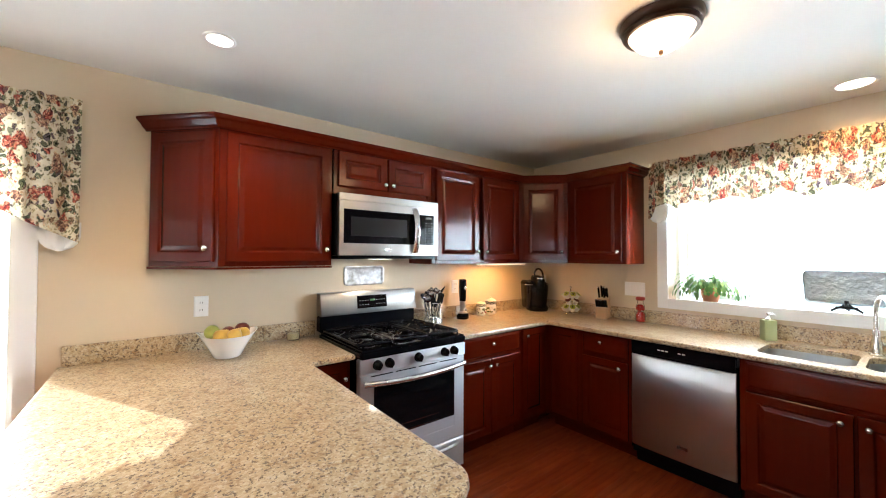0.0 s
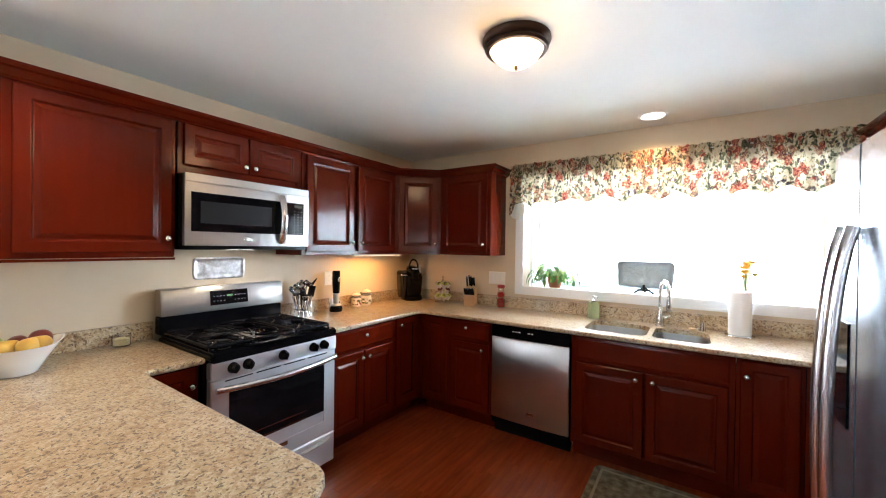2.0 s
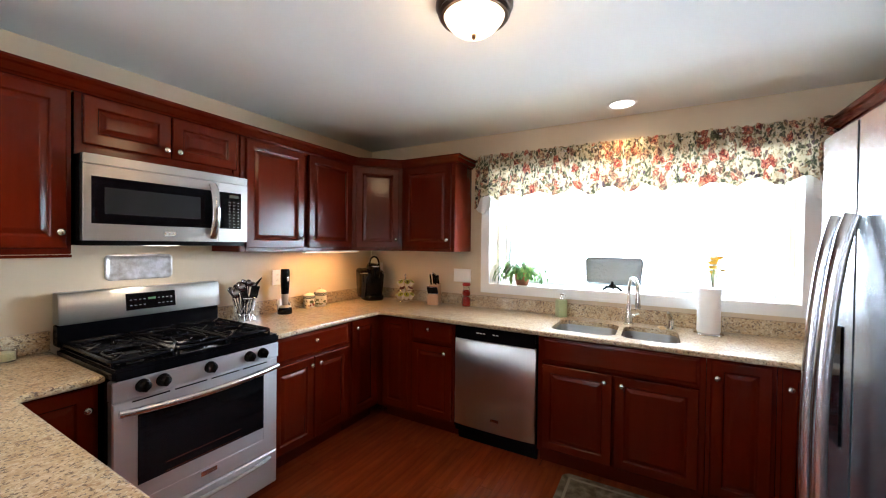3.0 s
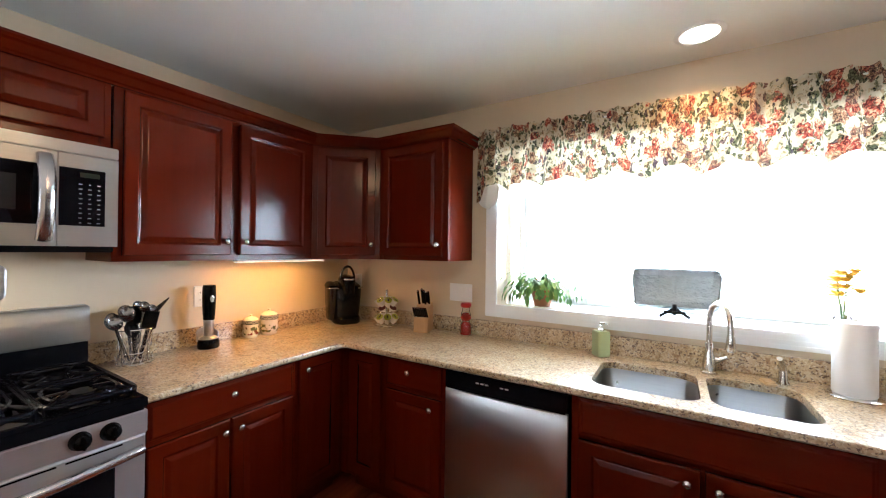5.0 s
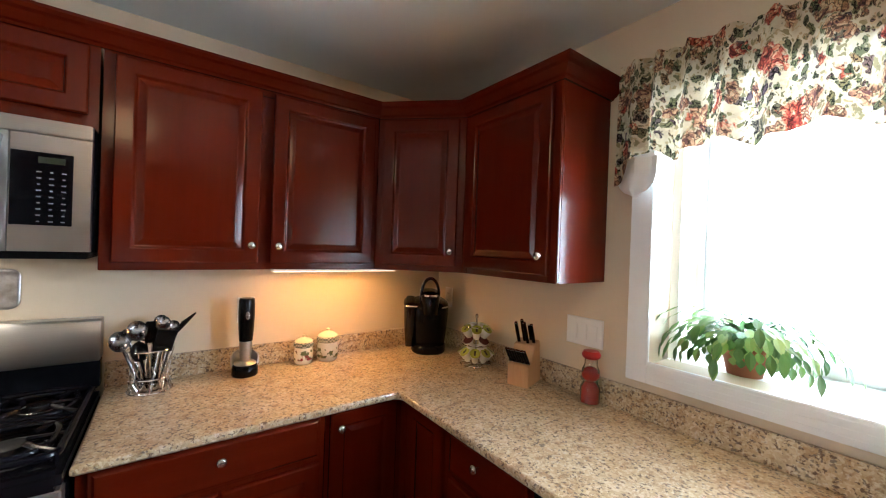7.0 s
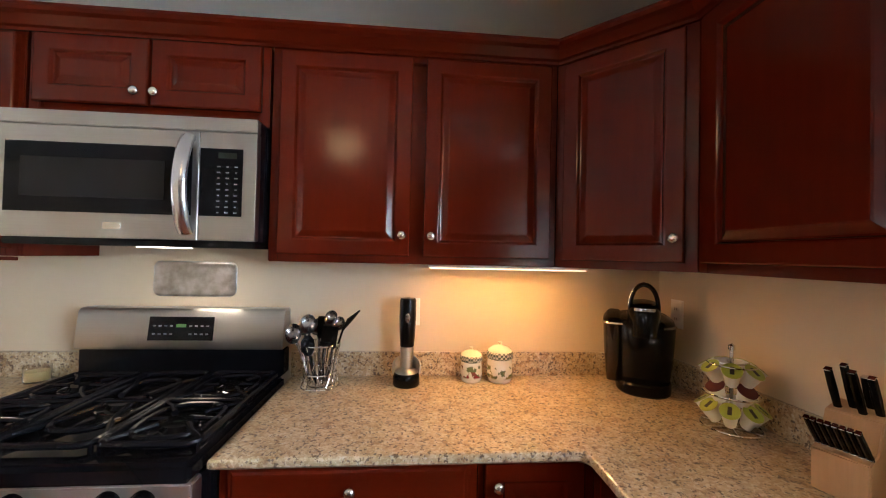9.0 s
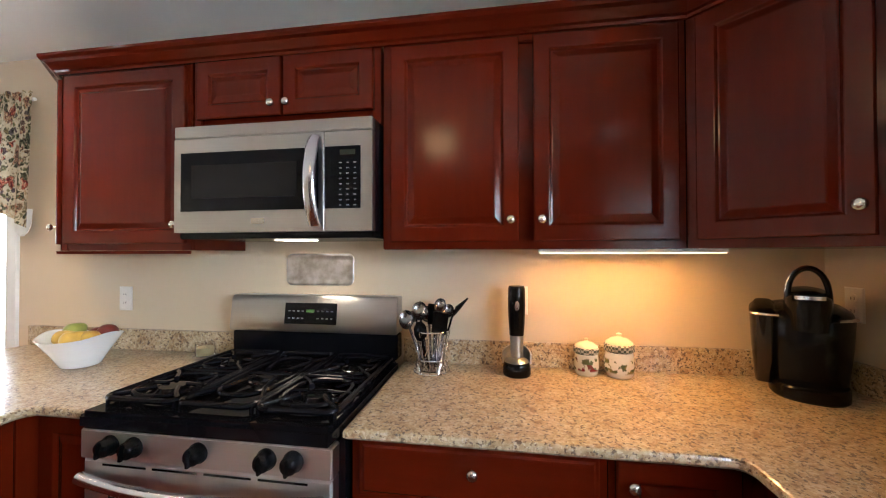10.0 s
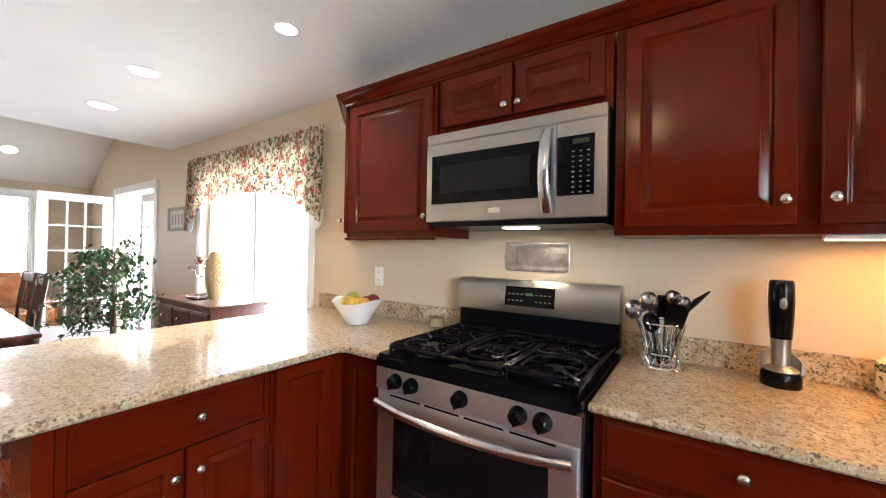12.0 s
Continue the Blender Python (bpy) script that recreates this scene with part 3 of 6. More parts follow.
# ---- cabinets ----
DOOR_STEPS = [(0, 0), (0, 0.013), (0.0015, 0.0165), (0.005, 0.019), (0.049, 0.019), (0.052, 0.0182), (0.055, 0.015), (0.058, 0.0105), (0.062, 0.0095), (0.065, 0.0102), (0.074, 0.0133), (0.081, 0.0160), (0.086, 0.0170)]
BASE_STEPS = DOOR_STEPS[:9] + [(0.066, 0.0105), (0.073, 0.0133), (0.081, 0.0162), (0.085, 0.0170)]
DRAWER_STEPS = [(0, 0), (0, 0.012), (0.004, 0.014), (0.010, 0.015), (0.016, 0.019), (0.020, 0.0195)]
KNOB_PROFILE = [(0.0045, 0), (0.0045, 0.012), (0.008, 0.014), (0.0145, 0.019), (0.0155, 0.023), (0.013, 0.028), (0.007, 0.031), (0, 0.032)]
TO_FRONT = Matrix.Rotation(radians(90), 4, "X")


def knob(parent, x, z):
    bm = lathe(KNOB_PROFILE, 16)
    bm.transform(TO_FRONT)
    k = part("knob", bm, M_NICKEL, parent, "round satin nickel knob", True)
    k.location = (x, -0.019, z)
    return k


def front(parent, x0, x1, z0, z1, y, name="door", knob_at=None, panel=DOOR_STEPS):
    """A door or drawer front on the cabinet's face at y."""
    w, h = x1 - x0, z1 - z0
    steps = panel if name == "door" and min(w, h) > 0.22 else DRAWER_STEPS
    d = part(name, nested(w, h, steps), M_CHERRY if name == "door" else M_CHERRY_H, parent)
    d.location = ((x0 + x1) / 2, y, (z0 + z1) / 2)
    if knob_at:
        knob(d, knob_at[0] - (x0 + x1) / 2, knob_at[1] - (z0 + z1) / 2)
    return d


UZ0, UZ1, UD = 1.372, 2.112, 0.312


def wall_cabinet(x, y, rz, w, fronts, z0=UZ0, label="", name="wall_cabinet", depth=UD):
    c = thing(name, x, y, z0, rz, label, "cabinet", "wall cabinets")
    h = UZ1 - z0
    part("body", box(-w / 2, w / 2, -depth + 0.016, 0, 0.0, h), M_CHERRY, c)
    bm = frame_bars(-w / 2, w / 2, 0, h, 0.035, -depth, -depth + 0.016)
    part("face_frame", bm, M_CHERRY, c)
    for a, b, c0, c1, kx, kz in fronts:
        front(c, a, b, c0, c1, -depth - 0.001, "door", (kx, kz))
    return c


CH = "dark red cherry wall cabinet, raised panel "
KZ = 0.098
D0, D1 = 0.026, UZ1 - UZ0 - 0.022
wall_cabinet(-0.694, -0.001, 0, 0.61, [(-0.272, 0.287, D0, D1, 0.262, KZ)], label=CH + "door beside the microwave")
wall_cabinet(0.0, -0.001, 0, 0.758, [(-0.355, -0.004, 0.05, 0.272, -0.03, 0.088), (0.004, 0.355, 0.05, 0.272, 0.03, 0.088)], 1.824, CH + "doors over the microwave", depth=UD)
wall_cabinet(0.886, -0.001, 0, 0.998, [(-0.468, -0.022, D0, D1, -0.050, KZ), (0.024, 0.474, D0, D1, 0.050, KZ)], label=CH + "doors above the lit counter")
wall_cabinet(EAST - 0.001, -0.882, -90, 0.53, [(-0.235, 0.235, D0, D1, 0.208, KZ)], label=CH + "door beside the sink window")


def prism_cabinet(name, outline, a, b, z0, z1, knob_side, label, margin=0.03):
    """A cabinet with a slanted face from a to b (as seen from the front, left to right)."""
    a, b = Vector(a), Vector(b)
    d = (b - a).normalized()
    w = (b - a).length
    rz = math.degrees(math.atan2(d.y, d.x))
    mid = (a + b) / 2
    c = thing(name, mid.x, mid.y, z0, rz, label, "cabinet", "wall cabinets")
    inv = Matrix.Rotation(-radians(rz), 2)
    loc = [inv @ (Vector(p) - mid) for p in outline]
    bm = bmesh.new()
    lo = [bm.verts.new((p.x, p.y, 0)) for p in loc]
    hi = [bm.verts.new((p.x, p.y, z1 - z0)) for p in loc]
    bm.faces.new(list(reversed(lo))), bm.faces.new(hi)
    for i in range(len(lo)):
        j = (i + 1) % len(lo)
        bm.faces.new((lo[i], lo[j], hi[j], hi[i]))
    bmesh.ops.recalc_face_normals(bm, faces=bm.faces[:])
    part("body", bm, M_CHERRY, c)
    kx = (w / 2 - margin - 0.026) * knob_side
    front(c, -w / 2 + margin, w / 2 - margin, D0, D1, -0.001, "door", (kx, KZ))
    return c


prism_cabinet("corner_wall_cabinet", [(1.387, -0.002), (1.387, -0.313), (1.687, -0.615), (EAST - 0.002, -0.615), (EAST - 0.002, -0.002)],
              (1.387, -0.313), (1.687, -0.615), UZ0, UZ1, 1, "dark red cherry diagonal corner wall cabinet with one raised panel door")
prism_cabinet("end_wall_cabinet", [(-1.285, -0.002), (-1.285, -0.015), (-1.001, -0.313), (-1.001, -0.002)],
              (-1.285, -0.015), (-1.001, -0.313), UZ0, UZ1, 1, "dark red cherry slanted end wall cabinet with one raised panel door", 0.02)

# mouldings that run over several cabinets
CROWN = [(0, 0), (0.010, 0), (0.014, 0.008), (0.024, 0.012), (0.045, 0.036), (0.058, 0.042), (0.066, 0.052), (0.066, 0.062), (0, 0.062)]
run = [(-1.30, -0.004), (-1.006, -0.314), (1.390, -0.314), (1.690, -0.616), (1.690, -1.149), (1.997, -1.149)]
tagged(obj("crown_moulding", sweep([(o, u + UZ1 - 0.012) for o, u in CROWN], run), M_CHERRY_H), "dark red cherry crown moulding along the tops of the wall cabinets", "moulding")
rail = obj("light_rail", sweep([(-0.001, UZ0 - 0.014), (0.010, UZ0 - 0.014), (0.012, UZ0 - 0.002), (-0.001, UZ0 - 0.002)], [(-1.285, -0.014), (-1.003, -0.312), (-0.39, -0.312)]), M_CHERRY_H)
tagged(rail, "thin cherry rail under the wall cabinets", "moulding")


def base_cabinet(name, x, y, rz, w, fronts, label, depth=0.59, left=0, right=0):
    c = thing(name, x, y, 0, rz, label, "cabinet", "base cabinets")
    if name == "sink_base_cabinet":
        part("body", box(-w / 2, w / 2, -depth + 0.0165, -0.002, 0.10, 0.685), M_CHERRY, c)
        part("face_frame", frame_bars(-w / 2, w / 2, 0.10, 0.858, 0.03, -depth, -depth + 0.016), M_CHERRY, c)
    else:
        part("body", box(-w / 2, w / 2, -depth, -0.002, 0.10, 0.858), M_CHERRY, c)
    part("toe_kick", box(-w / 2 + 0.001, w / 2 - 0.001, -depth + 0.07, -0.05, 0.0, 0.0995), M_CHERRY_H, c)
    for kind, a, b, c0, c1, k in fronts:
        front(c, a, b, c0, c1, -depth - 0.001, kind, k, BASE_STEPS)
    return c


CB = "dark cherry base cabinet, "
Z1, Z2, Z3, Z4 = 0.125, 0.672, 0.692, 0.842
KD, KU = 0.625, 0.788
base_cabinet("base_cabinet", 0.727, 0, 0, 0.68, [("drawer", -0.315, 0.320, Z3, Z4, (0.0, 0.785)), ("door", -0.315, -0.004, Z1, Z2, (-0.035, KD)), ("door", 0.004, 0.320, Z1, Z2, (0.035, KD))], CB + "one drawer over two panelled doors")
base_cabinet("base_cabinet", 1.235, 0, 0, 0.330, [("door", -0.150, 0.135, Z1, Z4, (-0.115, KU))], CB + "tall narrow door at the corner")
base_cabinet("base_cabinet", EAST, -0.77, -90, 0.280, [("door", -0.12, 0.125, Z1, Z4, None)], CB + "tall narrow door in the corner")
base_cabinet("base_cabinet", EAST, -1.112, -90, 0.400, [("drawer", -0.175, 0.180, Z3, Z4, (-0.015, KU)), ("door", -0.175, 0.180, Z1, Z2, (0.125, KD))], CB + "drawer and door beside the dishwasher")
base_cabinet("sink_base_cabinet", EAST, -2.377, -90, 0.90, [("drawer", -0.42, 0.42, Z3, Z4, None), ("door", -0.42, -0.006, Z1, Z2, (-0.048, KD)), ("door", 0.006, 0.42, Z1, Z2, (0.045, KD))], CB + "two doors under the sink")
base_cabinet("base_cabinet", EAST, -2.972, -90, 0.285, [("door", -0.125, 0.125, Z1, Z4, (-0.10, 0.755))], CB + "narrow panelled door near the sink")
base_cabinet("base_cabinet", EAST, -3.27, -90, 0.305, [("door", -0.135, 0.135, Z1, Z4, (-0.11, 0.755))], CB + "narrow door near the refrigerator")
base_cabinet("base_cabinet", -0.538, 0, 0, 0.305, [("door", -0.12, 0.135, Z1, Z4, (0.11, 0.755))], CB + "narrow door beside the range")
base_cabinet("peninsula_cabinet", -1.29, -0.79, 90, 0.29, [("door", -0.135, 0.135, Z1, Z4, None)], CB + "narrow door in the peninsula")
base_cabinet("peninsula_cabinet", -1.29, -1.225, 90, 0.57, [("drawer", -0.265, 0.265, Z3, Z4, (0.035, 0.765)), ("door", -0.265, -0.004, Z1, Z2, (-0.035, 0.60)), ("door", 0.004, 0.265, Z1, Z2, (0.035, 0.60))], CB + "drawer over two doors, peninsula")
panels = thing("peninsula_cladding", -1.30, -0.77, 0, 0, "plain dark cherry panels closing the back of the peninsula", "cabinet")
part("back_panel", box(-0.01, 0.008, -0.738, 0.76, 0.0, 0.858, 0.002), M_CHERRY, panels)
part("end_panel", box(0.425, 0.60, -0.78, -0.7415, 0.0, 0.858, 0.002), M_CHERRY, panels)
corner_filler = tagged(obj("corner_filler", box(1.402, 1.99, -0.628, -0.02, 0.10, 0.857), M_CHERRY), "dark cherry corner cabinet filler", "cabinet")
tagged(obj("corner_filler", box(-1.288, -0.702, -0.64, -0.02, 0.10, 0.857), M_CHERRY), "dark cherry corner cabinet filler", "cabinet")

# countertops
west_top = slab(rounded([(-0.384, -0.655), (-0.384, -0.003), (-1.625, -0.003), (-1.625, -1.92), (-0.63, -1.92), (-0.63, -0.655)], [0, 0, 0, 0.10, 0.10, 0.03]), 0.86, CT, 0.008)
west_counter = thing("peninsula_countertop", 0, 0, 0, 0, "tan speckled polished granite countertop of the peninsula", "countertop")
part("slab", west_top, M_GRANITE, west_counter)


def sink_hole(y0, y1, x0=1.455, x1=1.835, r=0.07):
    return rounded([(x0, y0), (x1, y0), (x1, y1), (x0, y1)], [r] * 4)


bowls = [sink_hole(-2.375, -1.985), sink_hole(-2.715, -2.405)]
east_top = slab(rounded([(0.384, -0.003), (0.384, -0.65), (1.35, -0.65), (1.35, SOUTH + 0.003), (EAST - 0.003, SOUTH + 0.003), (EAST - 0.003, -0.003)], [0, 0, 0.03, 0, 0, 0]), 0.86, CT, 0.008, bowls)
east_counter = thing("sink_countertop", 0, 0, 0, 0, "tan speckled polished granite countertop round the sink", "countertop")
part("slab", east_top, M_GRANITE, east_counter)
for n, b in (("backsplash", (0.384, EAST - 0.004, -0.022, -0.003)), ("backsplash", (-1.61, -0.384, -0.022, -0.003)), ("backsplash", (EAST - 0.022, EAST - 0.003, SOUTH + 0.01, -0.024))):
    part(n, box(*b, CT + 0.0005, CT + 0.10, 0.003), M_GRANITE, west_counter if b[0] < 0 else east_counter)

# ---- appliances ----
def gas_range():
    r = thing("gas_range", 0, 0, 0, 0, "stainless steel gas range with black cooktop and cast iron grates", "stove")
    part("body", box(-0.376, 0.376, -0.655, -0.03, 0.03, 0.862), M_BLACK, r)
    part("base", box(-0.35, 0.35, -0.58, -0.06, 0.0, 0.029), M_BLACK, r)
    top = bmesh.new()
    box(-0.379, 0.379, -0.714, -0.075, 0.8635, 0.914, 0.012, top)
    part("cooktop", top, M_BLACK, r, "glossy black enamel cooktop", True)
    bm = box(-0.379, 0.379, -0.703, -0.656, 0.780, 0.8625, 0.004)
    part("control_panel", bm, M_STEEL_R, r, "brushed steel control panel")
    for x in (-0.275, -0.20, 0.0, 0.20, 0.275):
        kb = lathe([(0.028, 0), (0.028, 0.006), (0.024, 0.011), (0.0235, 0.026), (0.019, 0.033), (0.010, 0.037), (0, 0.038)], 20)
        box(-0.005, 0.005, -0.022, 0.022, 0.028, 0.043, 0.003, kb)
        kb.transform(TO_FRONT)
        k = part("knob", kb, M_BPLAST, r, "black control knob", True)
        k.location, k.rotation_euler = (x, -0.704, 0.825), (0, radians(random.uniform(-12, 12)), 0)
    door = part("oven_door", nested(0.752, 0.528, [(0, 0), (0, 0.034), (0.006, 0.040), (0.085, 0.040), (0.086, 0.038)]), M_STEEL_R, r, "brushed steel oven door")
    door.location = (0, -0.657, 0.512)
    w = part("oven_window", nested(0.58, 0.30, [(0, 0), (0, 0.003), (0.003, 0.005)]), M_BGLASS, door, "black glass window")
    w.location = (0, -0.0395, 0.04)
    for z in (-0.06, -0.10):
        k = part("rack_line", box(-0.19, 0.16, -0.002, 0, -0.0015, 0.0015), M_NICKEL, door, "faint steel oven rack")
        k.location = (0, -0.0445, z)
    for a, b in ((-0.33, -0.19), (-0.17, -0.03), (-0.01, 0.13), (0.15, 0.29)):
        k = part("vent_slot", box(a, b, -0.0012, 0, -0.003, 0.003), M_BLACK, door, "narrow black vent slot")
        k.location = (0.02, -0.0402, 0.252)
    pts = [(-0.36 + 0.72 * i / 16, -0.045 - 0.045 * math.sin(math.pi * (0.06 + 0.88 * i / 16)) ** 0.6, 0.222 - 0.012 * math.sin(math.pi * i / 16)) for i in range(17)]
    part("door_handle", tube(pts, 0.0165, 12), M_SATIN, door, "curved steel bar handle", True)
    lg = part("badge", box(-0.038, 0.038, -0.004, 0, -0.012, 0.012, 0.0015), M_NICKEL, door, "small steel badge")
    lg.location = (0, -0.040, -0.20)
    dr = part("drawer", nested(0.752, 0.185, [(0, 0), (0, 0.034), (0.006, 0.040)]), M_STEEL_R, r, "brushed steel storage drawer")
    dr.location = (0, -0.657, 0.150)
    pts = [(-0.33 + 0.66 * i / 14, -0.040 - 0.028 * math.sin(math.pi * i / 14) ** 0.5, 0.062) for i in range(15)]
    part("drawer_handle", tube(pts, 0.011, 8), M_STEEL, dr, "curved steel bar handle", True)
    part("backguard_base", box(-0.378, 0.378, -0.095, -0.026, 0.9145, 1.022, 0.006), M_BLACK, r, "black lower backguard", True)
    bm = bmesh.new()
    prof = [(-0.026, 1.0225), (-0.112, 1.0225), (-0.118, 1.035), (-0.100, 1.165), (-0.090, 1.176), (-0.026, 1.176)]
    a = [bm.verts.new((-0.379, y, z)) for y, z in prof]
    b = [bm.verts.new((0.379, y, z)) for y, z in prof]
    for i in range(6):
        j = (i + 1) % 6
        bm.faces.new((a[i], a[j], b[j], b[i]))
    bm.faces.new(a), bm.faces.new(b)
    bmesh.ops.recalc_face_normals(bm, faces=bm.faces[:])
    bmesh.ops.bevel(bm, geom=bm.edges[:], offset=0.003, segments=2, affect="EDGES")
    guard = part("backguard", bm, M_STEEL, r, "brushed steel backguard", True)
    tilt = -math.atan2(0.018, 0.13)
    pan = part("display_panel", box(-0.118, 0.118, -0.004, 0.001, -0.045, 0.045, 0.001), M_BGLASS, guard, "black glass oven display")
    pan.location, pan.rotation_euler = (0.0, -0.1085, 1.102), (tilt, 0, 0)
    for i in range(4):
        for j in range(2):
            for s in (-1, 1):
                q = part("key", box(-0.006, 0.006, -0.0055, -0.0035, -0.004, 0.004), M_LEGEND, guard) if (i, j, s) == (0, 0, -1) else new("key", q.data)
                q.parent = guard
                q.location, q.rotation_euler = (s * (0.035 + i * 0.0205), -0.1085 + (-0.02 + j * 0.03) * 0.138, 1.082 + j * 0.03), (tilt, 0, 0)
                q.scale = (0.8, 1, 0.55)
    dg = part("clock_digits", box(-0.018, 0.018, -0.0055, -0.0035, -0.006, 0.006), M_GREEN_LED, guard, "dim green clock display")
    dg.location, dg.rotation_euler = (0.0, -0.1065, 1.113), (tilt, 0, 0)
    # burners and grates
    zt = 0.914
    for x, y, s in ((-0.25, -0.23, 1), (-0.25, -0.53, 1.15), (0, -0.38, 1.2), (0.25, -0.23, 0.85), (0.25, -0.53, 1.2)):
        bm = lathe([(0.055 * s, zt - 0.001), (0.055 * s, zt + 0.004), (0.040 * s, zt + 0.006), (0.036 * s, zt + 0.012), (0.034 * s, zt + 0.018), (0.0, zt + 0.019)], 24)
        b = part("burner", bm, M_BLACK, r, "black burner cap", True)
        b.location = (x, y, 0)
        ring = part("burner_ring", lathe([(0.062 * s, zt - 0.001), (0.062 * s, zt + 0.005), (0.058 * s, zt + 0.007), (0.0555 * s, zt + 0.005), (0.0555 * s, zt - 0.001)], 24), M_SATIN, r, "bright steel burner ring", True)
        ring.location = (x, y, 0)
    for cx in (-0.246, 0.0, 0.246):
        bm = bmesh.new()
        w, y0, y1, h = 0.116, -0.655, -0.105, zt + 0.018
        loop = rounded([(-w, y0), (w, y0), (w, y1), (-w, y1)], [0.03] * 4, 4)
        loop3 = [(p.x, p.y, h) for p in loop]
        tube(loop3 + [loop3[0]], 0.0095, 8, bm)
        tube([(-w, (y0 + y1) / 2, h), (w, (y0 + y1) / 2, h)], 0.008, 8, bm)
        cells = (((y0 + y1) / 2, 0.20),) if cx == 0.0 else ((y0 + 0.138, 0.108), (y1 - 0.138, 0.108))
        for cy, ry in cells:
            rx = 0.092
            oval = [(rx * math.copysign(abs(math.cos(t)) ** 0.7, math.cos(t)), cy + ry * math.copysign(abs(math.sin(t)) ** 0.7, math.sin(t)), h) for t in [2 * math.pi * i / 28 for i in range(29)]]
            tube(oval, 0.0088, 8, bm)
            for k in range(4):
                t = math.pi / 4 + math.pi / 2 * k
                sx, sy = math.copysign(1, math.cos(t)), math.copysign(1, math.sin(t))
                pts = [(sx * w * 0.97, cy + sy * ry * 1.08, h), (sx * w * 0.60, cy + sy * ry * 0.72, h + 0.002), (sx * w * 0.34, cy + sy * min(ry, 0.11) * 0.34, h + 0.003)]
                tube(pts, 0.0085, 8, bm)
            for sx in (-1, 1):
                tube([(sx * w, cy, h), (sx * 0.034, cy, h + 0.003)], 0.006, 6, bm)
        for sx in (-1, 1):
            for y in (y0 + 0.01, y1 - 0.01, (y0 + y1) / 2):
                tube([(sx * w * 0.97, y, zt - 0.001), (sx * w * 0.97, y, h)], 0.006, 6, bm)
        g = part("grate", bm, M_IRON, r, "cast iron grate", True)
        g.location = (cx, 0, 0)
    return r


gas_range()


def microwave():
    m = thing("microwave", 0, 0, 1.412, 0, "stainless steel over the range microwave with black door glass", "microwave")
    part("body", box(-0.378, 0.378, -0.372, -0.004, 0.022, 0.409), M_BLACK, m)
    part("underside", box(-0.372, 0.372, -0.385, -0.01, 0.0, 0.0215, 0.004), M_BPLAST, m, "black vented underside")
    part("lamp_lens", box(-0.07, 0.07, -0.26, -0.18, -0.003, 0.0), M_CAN, m, "lit cooktop lamp lens")
    x1 = 0.205
    door = part("door", nested(0.378 + x1, 0.34, [(0, 0), (0, 0.029), (0.001, 0.030), (0.026, 0.030)]), M_STEEL, m, "brushed steel door")
    door.location = ((-0.378 + x1) / 2, -0.373, 0.193)
    gw = part("door_glass", nested(0.535, 0.212, [(0, 0), (0, 0.002), (0.002, 0.003), (0.045, 0.003), (0.046, 0.002)]), M_BGLASS, door, "black glass window")
    gw.location = (0.005, -0.0302, 0.012)
    mesh = part("mesh_screen", box(-0.205, 0.205, -0.001, 0, -0.06, 0.06), mat("dark_screen", (0.010, 0.009, 0.009), 0.3, Specular_IOR_Level=0.2), door, "dark perforated screen")
    mesh.location = (-0.012, -0.0335, 0.012)
    bd = part("badge", box(-0.026, 0.026, -0.003, 0, -0.010, 0.010, 0.001), M_NICKEL, door, "small steel badge")
    bd.location = (0.045, -0.0303, -0.132)
    side = part("control_side", nested(0.378 - x1 - 0.002, 0.34, [(0, 0), (0, 0.029), (0.001, 0.030)]), M_STEEL, m, "brushed steel control side")
    side.location = ((0.378 + x1 + 0.002) / 2, -0.373, 0.193)
    pad = part("keypad", box(-0.064, 0.064, -0.003, 0, -0.106, 0.106, 0.001), M_BGLASS, side, "black glass keypad")
    pad.location = (-0.019, -0.0302, 0.012)
    for j in range(9):
        for i in range(3):
            q = part("key", box(-0.006, 0.006, -0.0012, 0, -0.003, 0.003), M_LEGEND, side, "small grey key legend") if (i, j) == (0, 0) else new("key", q.data)
            q.parent = side
            q.location = (-0.004 + 0.026 * i - 0.022, -0.0333, -0.083 + 0.018 * j)
            q.scale = (0.8 if (i + j) % 3 else 0.5, 1, 0.6)
    ds = part("display", box(-0.028, 0.028, -0.0015, 0, -0.009, 0.009), mat("dark_display", (0.025, 0.03, 0.02), 0.2), side, "small dark display")
    ds.location = (0.0, -0.0333, 0.096)
    top = part("vent_strip", box(-0.378, 0.378, -0.4035, -0.373, 0.3655, 0.409, 0.003), M_STEEL, m, "steel vent strip", True)
    pts = [(x1 - 0.032, -0.404 - 0.042 * math.sin(math.pi * i / 14) ** 0.7, 0.045 + 0.30 * i / 14) for i in range(15)]
    part("door_handle", tube(pts, 0.013, 14, flat=1.75), M_SATIN, m, "broad bowed satin steel handle", True)
    return m


microwave()


